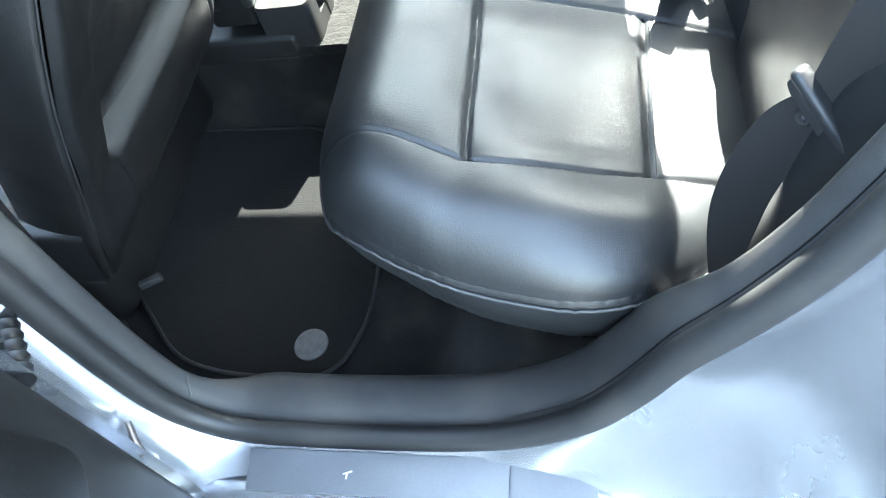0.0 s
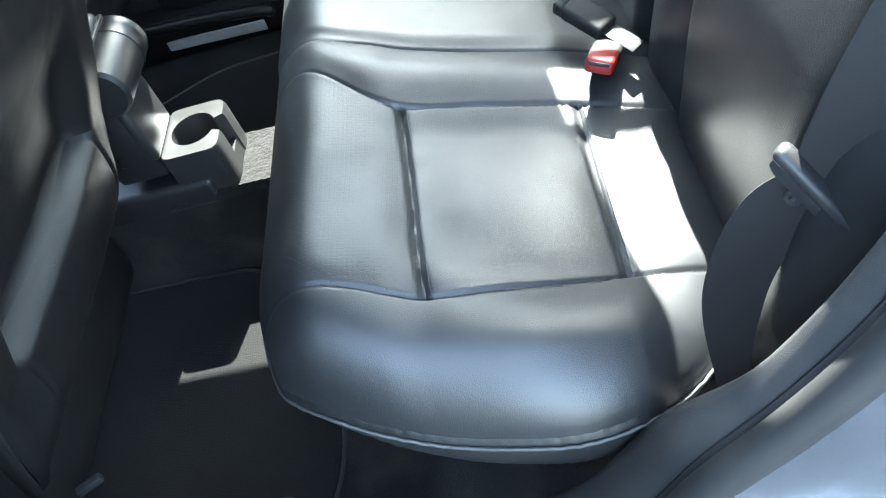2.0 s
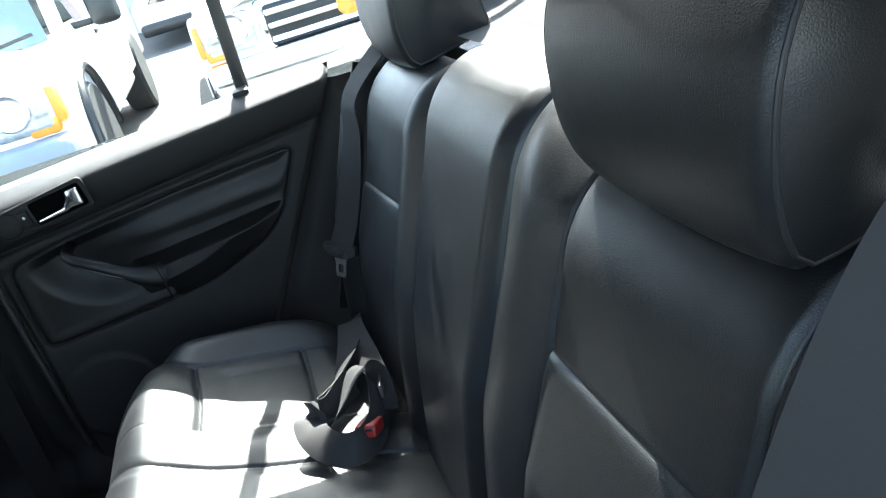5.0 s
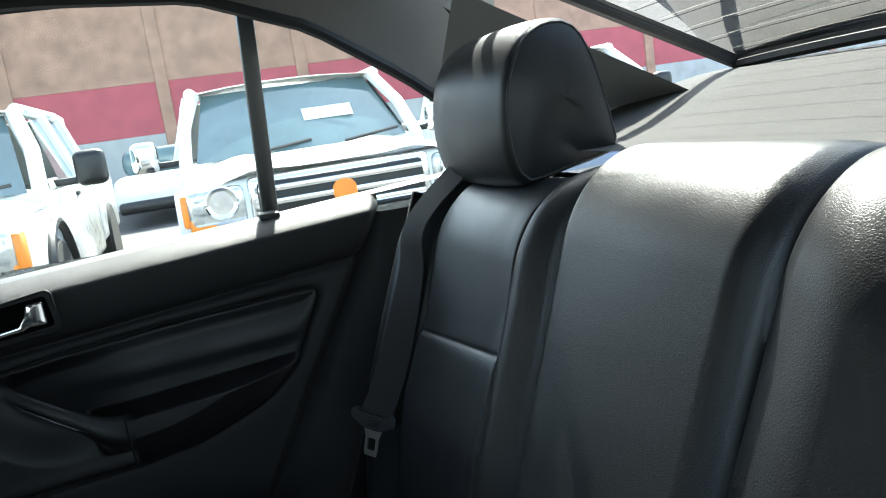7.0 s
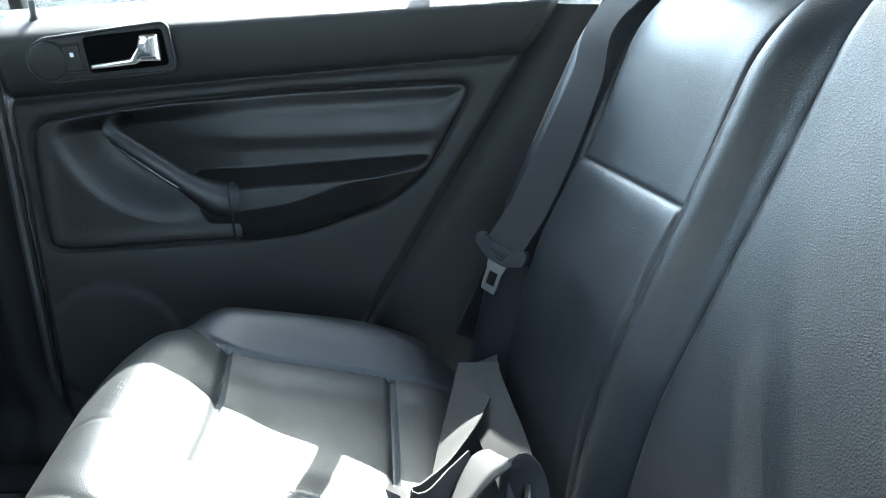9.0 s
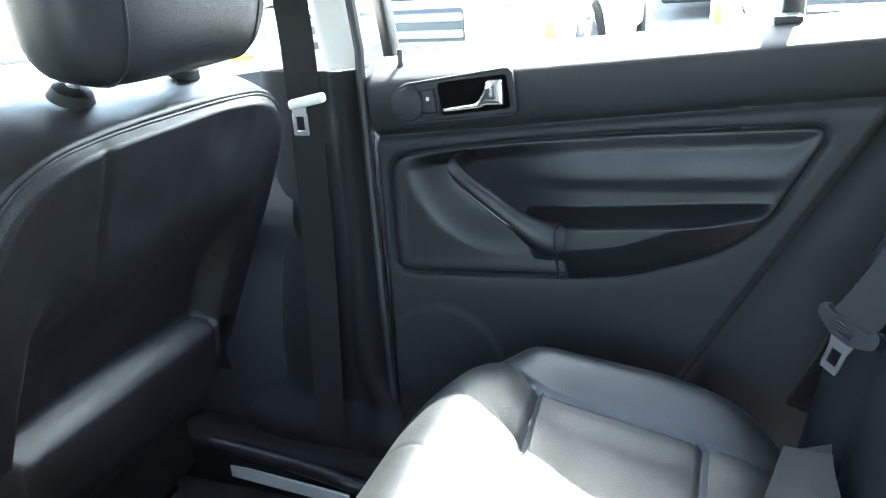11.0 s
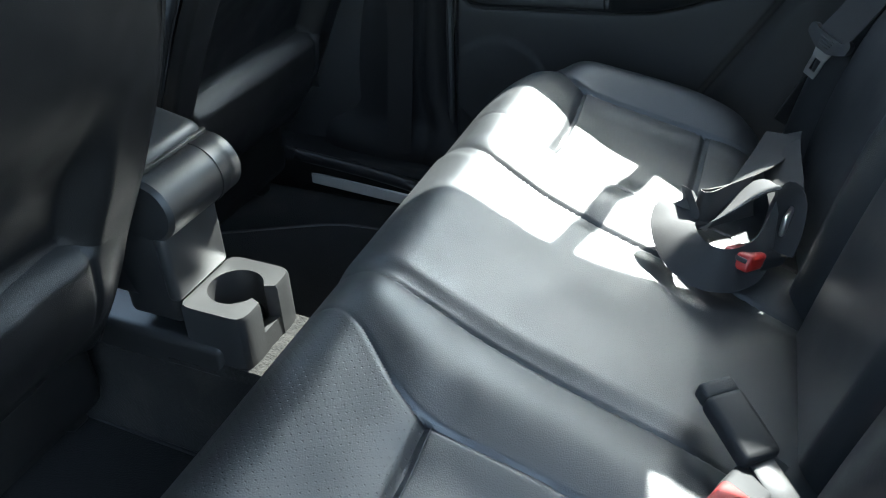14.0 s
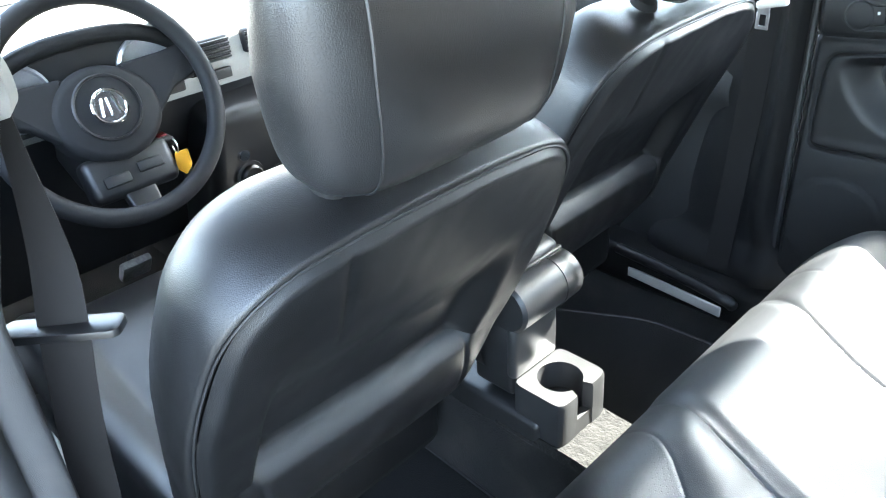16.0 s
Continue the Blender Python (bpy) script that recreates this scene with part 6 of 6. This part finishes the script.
solo("door_left_front_trim", grid(lambda x, z: (x, -0.225 + 0.03 * bell(z - 0.48, 0.05), z), lin(-1.32, -0.47, 20), lin(0.03, 0.69, 20)), TRIM, "charcoal trim of the driver door", "door", "structure")
solo("sill_left_front", rbox((0.85, 0.10, 0.10), (-0.88, -0.185, 0.03), 0.02, 3), TRIM_SCUFFED, "charcoal sill trim beside the driver seat", "sill", "structure")

# ---- the car park: trucks and the far wall ----
def pickup(px, py, label, tall=1.0, bonnet=BLUE_GREY, turn=0.0):
    """A pickup facing the car: front with grille, lamps and bumper, cab with screen, mirrors, side windows, wheels."""
    ob = thing("pickup_truck", label, "truck", (px, py, GROUND), "parked pickup trucks")
    R = Matrix.Translation((px, py, GROUND)) @ Matrix.Rotation(turn, 4, "Z")
    H = tall

    def w(x, y, z):
        return tuple(R @ Vector((x, y, z * H)))

    def block(name, x, y0, y1, z0, z1, mat, r=0.05, lab="", parent=ob):
        s = rbox((2 * x, y1 - y0, (z1 - z0) * H), (0, (y0 + y1) / 2, (z0 + z1) / 2 * H), r, 3)
        return part(name, moved(s, R), mat, parent, lab)
    # bonnet crowned towards the middle
    part("bonnet", grid(lambda s, y: w(0.93 * s * (1 - 0.03 * (1 - y)), y, 1.14 - 0.10 * abs(s) ** 4 - 0.05 * (1 - step(0.0, 0.5, y)) + 0.03 * bell(abs(s) - 0.55, 0.15) + 0.03 * y), lin(-1, 1, 26), lin(0.02, 1.18, 14)), WHITE_PAINT, ob)
    block("front_wings", 0.97, 0.02, 1.3, 0.45, 1.06, WHITE_PAINT, 0.08)
    part("grille_surround", moved(rbox((1.16, 0.08, 0.36 * H), (0, 0.02, 0.88 * H), 0.04, 3), R), CHROME if bonnet is CHROME else WHITE_PAINT, ob)
    part("grille", moved(rbox((1.06, 0.06, 0.29 * H), (0, -0.005, 0.88 * H), 0.03, 3), R), BLACK, ob)
    for k in range(3):
        part("grille_bar", moved(rbox((1.04, 0.05, 0.045 * H), (0, -0.03, (0.79 + 0.09 * k) * H), 0.012, 2), R), bonnet, ob)
    part("grille_badge", moved(lathe([(0.0005, 0.01), (0.07, 0.01), (0.08, 0)], (0, -0.05, 0.88 * H), Matrix.Rotation(radians(90), 4, "X"), 24), R), AMBER if bonnet is not BLUE_GREY else CHROME, ob)
    for s in (-1, 1):
        lamp = part("headlamp", moved(rbox((0.34, 0.10, 0.26 * H), (s * 0.77, 0.03, 0.90 * H), 0.04, 3), R), LAMP, ob, "clear headlamp")
        part("lamp_bowl", moved(lathe([(0.0005, 0.005), (0.05, 0.01), (0.09, 0.03), (0.10, 0.02)], (s * 0.74, -0.02, 0.93 * H), Matrix.Rotation(radians(90), 4, "X"), 24), R), CHROME, lamp)
        part("indicator", moved(rbox((0.16, 0.08, 0.10 * H), (s * 0.86, 0.025, 0.80 * H), 0.02, 2), R), AMBER, lamp, "amber indicator")
        part("side_indicator", moved(rbox((0.06, 0.14, 0.22 * H), (s * 0.945, 0.08, 0.90 * H), 0.02, 2), R), AMBER, lamp)
        # wheel and arch
        wh = thing_part("wheel", ob)
        part("tyre", moved(lathe([(0.24, -0.13), (0.36, -0.13), (0.39, -0.10), (0.39, 0.10), (0.36, 0.13), (0.24, 0.13)], (s * 0.86, 0.98, 0.39), "x", 40), R), TYRE, wh)
        for k in range(36):
            t = 2 * math.pi * k / 36
            part("tread_block", moved(rbox((0.05, 0.035, 0.02), (0, 0, 0), 0.004, 1), R @ Matrix.Translation((s * 0.90, 0.98 + 0.39 * math.cos(t), 0.39 + 0.39 * math.sin(t))) @ Matrix.Rotation(t - math.pi / 2, 4, "X")), TYRE, wh)
        part("rim", moved(lathe([(0.0005, 0.06), (0.08, 0.08), (0.20, 0.05), (0.245, 0.10), (0.245, 0.0)], (s * 0.88, 0.98, 0.39), Matrix.Rotation(radians(90 * s), 4, "Y"), 32), R), STEEL, wh)
        part("wheel_arch", moved(tube([(s * 0.985, 0.98 + 0.47 * math.cos(t), 0.40 + 0.47 * math.sin(t)) for t in lin(0, math.pi, 20)], 0.03, 8), R), BLACK if bonnet is BLUE_GREY else WHITE_PAINT, ob)
        rear = thing_part("wheel", ob)
        part("tyre", moved(lathe([(0.24, -0.13), (0.36, -0.13), (0.39, -0.10), (0.39, 0.10), (0.36, 0.13), (0.24, 0.13)], (s * 0.86, 4.3, 0.39), "x", 32), R), TYRE, rear)
        mi = part("wing_mirror", moved(rbox((0.20, 0.13, 0.26 * H), (s * 1.18, 1.55, 1.28 * H), 0.05, 3), R), CHROME if bonnet is CHROME else BLACK, ob)
        part("mirror_arm", moved(rbox((0.22, 0.05, 0.05), (s * 1.02, 1.57, 1.20 * H), 0.015, 2), R), BLACK, mi)
        # cab side windows
        for y0, y1 in ((1.75, 2.5), (2.6, 3.3)):
            part("side_window", moved(grid(lambda y, t: (s * (0.945 - 0.16 * t), y0 + (y1 - y0) * y + 0.0 + 0.35 * t * (y < 0.5) * (y0 < 2), (1.22 + 0.50 * t) * H), [0, 1], [0, 1]), R), TRUCK_GLASS, ob)
        part("door_handle", moved(rbox((0.03, 0.16, 0.035), (s * 0.965, 2.35, 1.08 * H), 0.01, 2), R), BLACK, ob)
    bp_ = block("front_bumper", 0.98, -0.16, 0.14, 0.46, 0.74, bonnet if bonnet is not CHROME else CHROME, 0.05, "broad front bumper")
    for k in range(9):
        part("plate_letter", moved(rbox((0.016 if k % 3 else 0.024, 0.004, 0.04), (-0.24 + 0.06 * k, -0.165, 0.67 * H), 0.002, 1), R), WHITE_PAINT, bp_)
    block("valance", 0.9, -0.05, 0.3, 0.30, 0.47, BLACK, 0.03)
    block("cab_lower", 0.965, 1.25, 3.5, 0.42, 1.18, WHITE_PAINT, 0.06)
    block("bed", 0.965, 3.52, 5.3, 0.5, 1.22, WHITE_PAINT, 0.05)
    # cab top with raked screen
    part("windscreen", grid(lambda s, t: w(s * (0.82 - 0.14 * t), 1.18 + 0.62 * t + 0.10 * s * s, 1.17 + 0.58 * t), lin(-1, 1, 14), lin(0, 1, 8)), TRUCK_GLASS, ob, "blue-tinted windscreen")
    part("screen_pillar", merge(*[tube([w(s * 0.90, 1.24, 1.15), w(s * 0.86, 1.52, 1.46), w(s * 0.74, 1.86, 1.76)], 0.05, 8) for s in (-1, 1)]), WHITE_PAINT, ob)
    part("roof", grid(lambda s, y: w(s * (0.76 + 0.04 * step(1.8, 2.2, y)), y, 1.78 + 0.05 * (1 - s * s) - 0.02 * bell(y - 1.8, 0.08)), lin(-1, 1, 16), lin(1.78, 3.4, 10)), WHITE_PAINT, ob)
    part("cab_sides", merge(*[grid(lambda y, t: w(s * (0.955 - 0.195 * t), 1.30 + (0.55 * t if y == 0 else 0) + y * 2.1 * (1 - (0.26 * t)), 1.17 + 0.61 * t), [0, 1], [0, 0.12]) for s in (-1, 1)], *[tube([w(s * 0.95, yy, 1.16), w(s * 0.765, yy, 1.78)], 0.06, 8) for s in (-1, 1) for yy in (2.55, 3.4)], *[tube([w(s * 0.765, 1.85, 1.775), w(s * 0.765, 3.4, 1.78)], 0.05, 8) for s in (-1, 1)]), WHITE_PAINT, ob)
    part("cab_rear", moved(rbox((1.7, 0.05, 0.6 * H), (0, 3.42, 1.48 * H), 0.02, 2), R), WHITE_PAINT, ob)
    for s in (-0.4, 0.3):
        part("wiper", tube([w(s, 1.17, 1.19), w(s + 0.45, 1.25, 1.24)], 0.012, 6), BLACK, ob)
    part("paper_sheet", moved(rbox((0.40, 0.004, 0.13), (0.25, 1.48, 1.46 * H), 0.0, 1, Matrix.Rotation(radians(-45), 4, "X")), R), WHITE_PAINT, ob, "white paper behind the screen")
    return ob


pickup(-1.62, 4.05, "white pickup truck with dark bumper facing the car", 0.90)
pickup(1.05, 4.75, "white pickup truck with chrome grille facing the car", 0.90, CHROME)
pickup(-4.6, 5.2, "white pickup truck with blue grey grille", 0.92)
pickup(3.9, 5.6, "white pickup truck at the end of the row", 0.90)

car = thing("parked_car", "small white car far behind the trucks", "car", (-0.15, 14, GROUND))
part("car_body", rbox((1.6, 3.6, 0.62), (-0.25, 15.4, GROUND + 0.55), 0.2, 4), WHITE_PAINT, car)
part("cabin", rbox((1.3, 1.9, 0.5), (-0.25, 15.5, GROUND + 1.05), 0.2, 4), TRUCK_GLASS, car)
part("bumper", rbox((1.5, 0.2, 0.2), (-0.25, 13.6, GROUND + 0.35), 0.06, 2), BLACK, car)

wall = thing("far_wall", "block wall with red and grey painted bands behind the car park", "wall", (0, 19, GROUND), kind="structure")
part("grey_band", rbox((60, 0.3, 1.6), (0, 19, GROUND + 0.8), 0.0), GREY_BAND, wall)
part("red_band", rbox((60, 0.3, 1.15), (0, 19, GROUND + 2.18), 0.0), RED_BAND, wall)
part("block_courses", rbox((60, 0.3, 1.9), (0, 19, GROUND + 3.71), 0.0), BRICK, wall)
for k in range(-9, 10):
    part("wall_pier", rbox((0.28, 0.36, 4.66), (k * 3.2, 18.98, GROUND + 2.33), 0.02, 1), BRICK, wall)
part("coping", rbox((60, 0.5, 0.12), (0, 19, GROUND + 4.72), 0.02, 1), GREY_BAND, wall)
pole = solo("pole", tube([(9.5, 6.2, GROUND), (9.5, 6.2, 4.5)], 0.16, 16), PILLAR, "pale grey post beside the car park lane", "post")
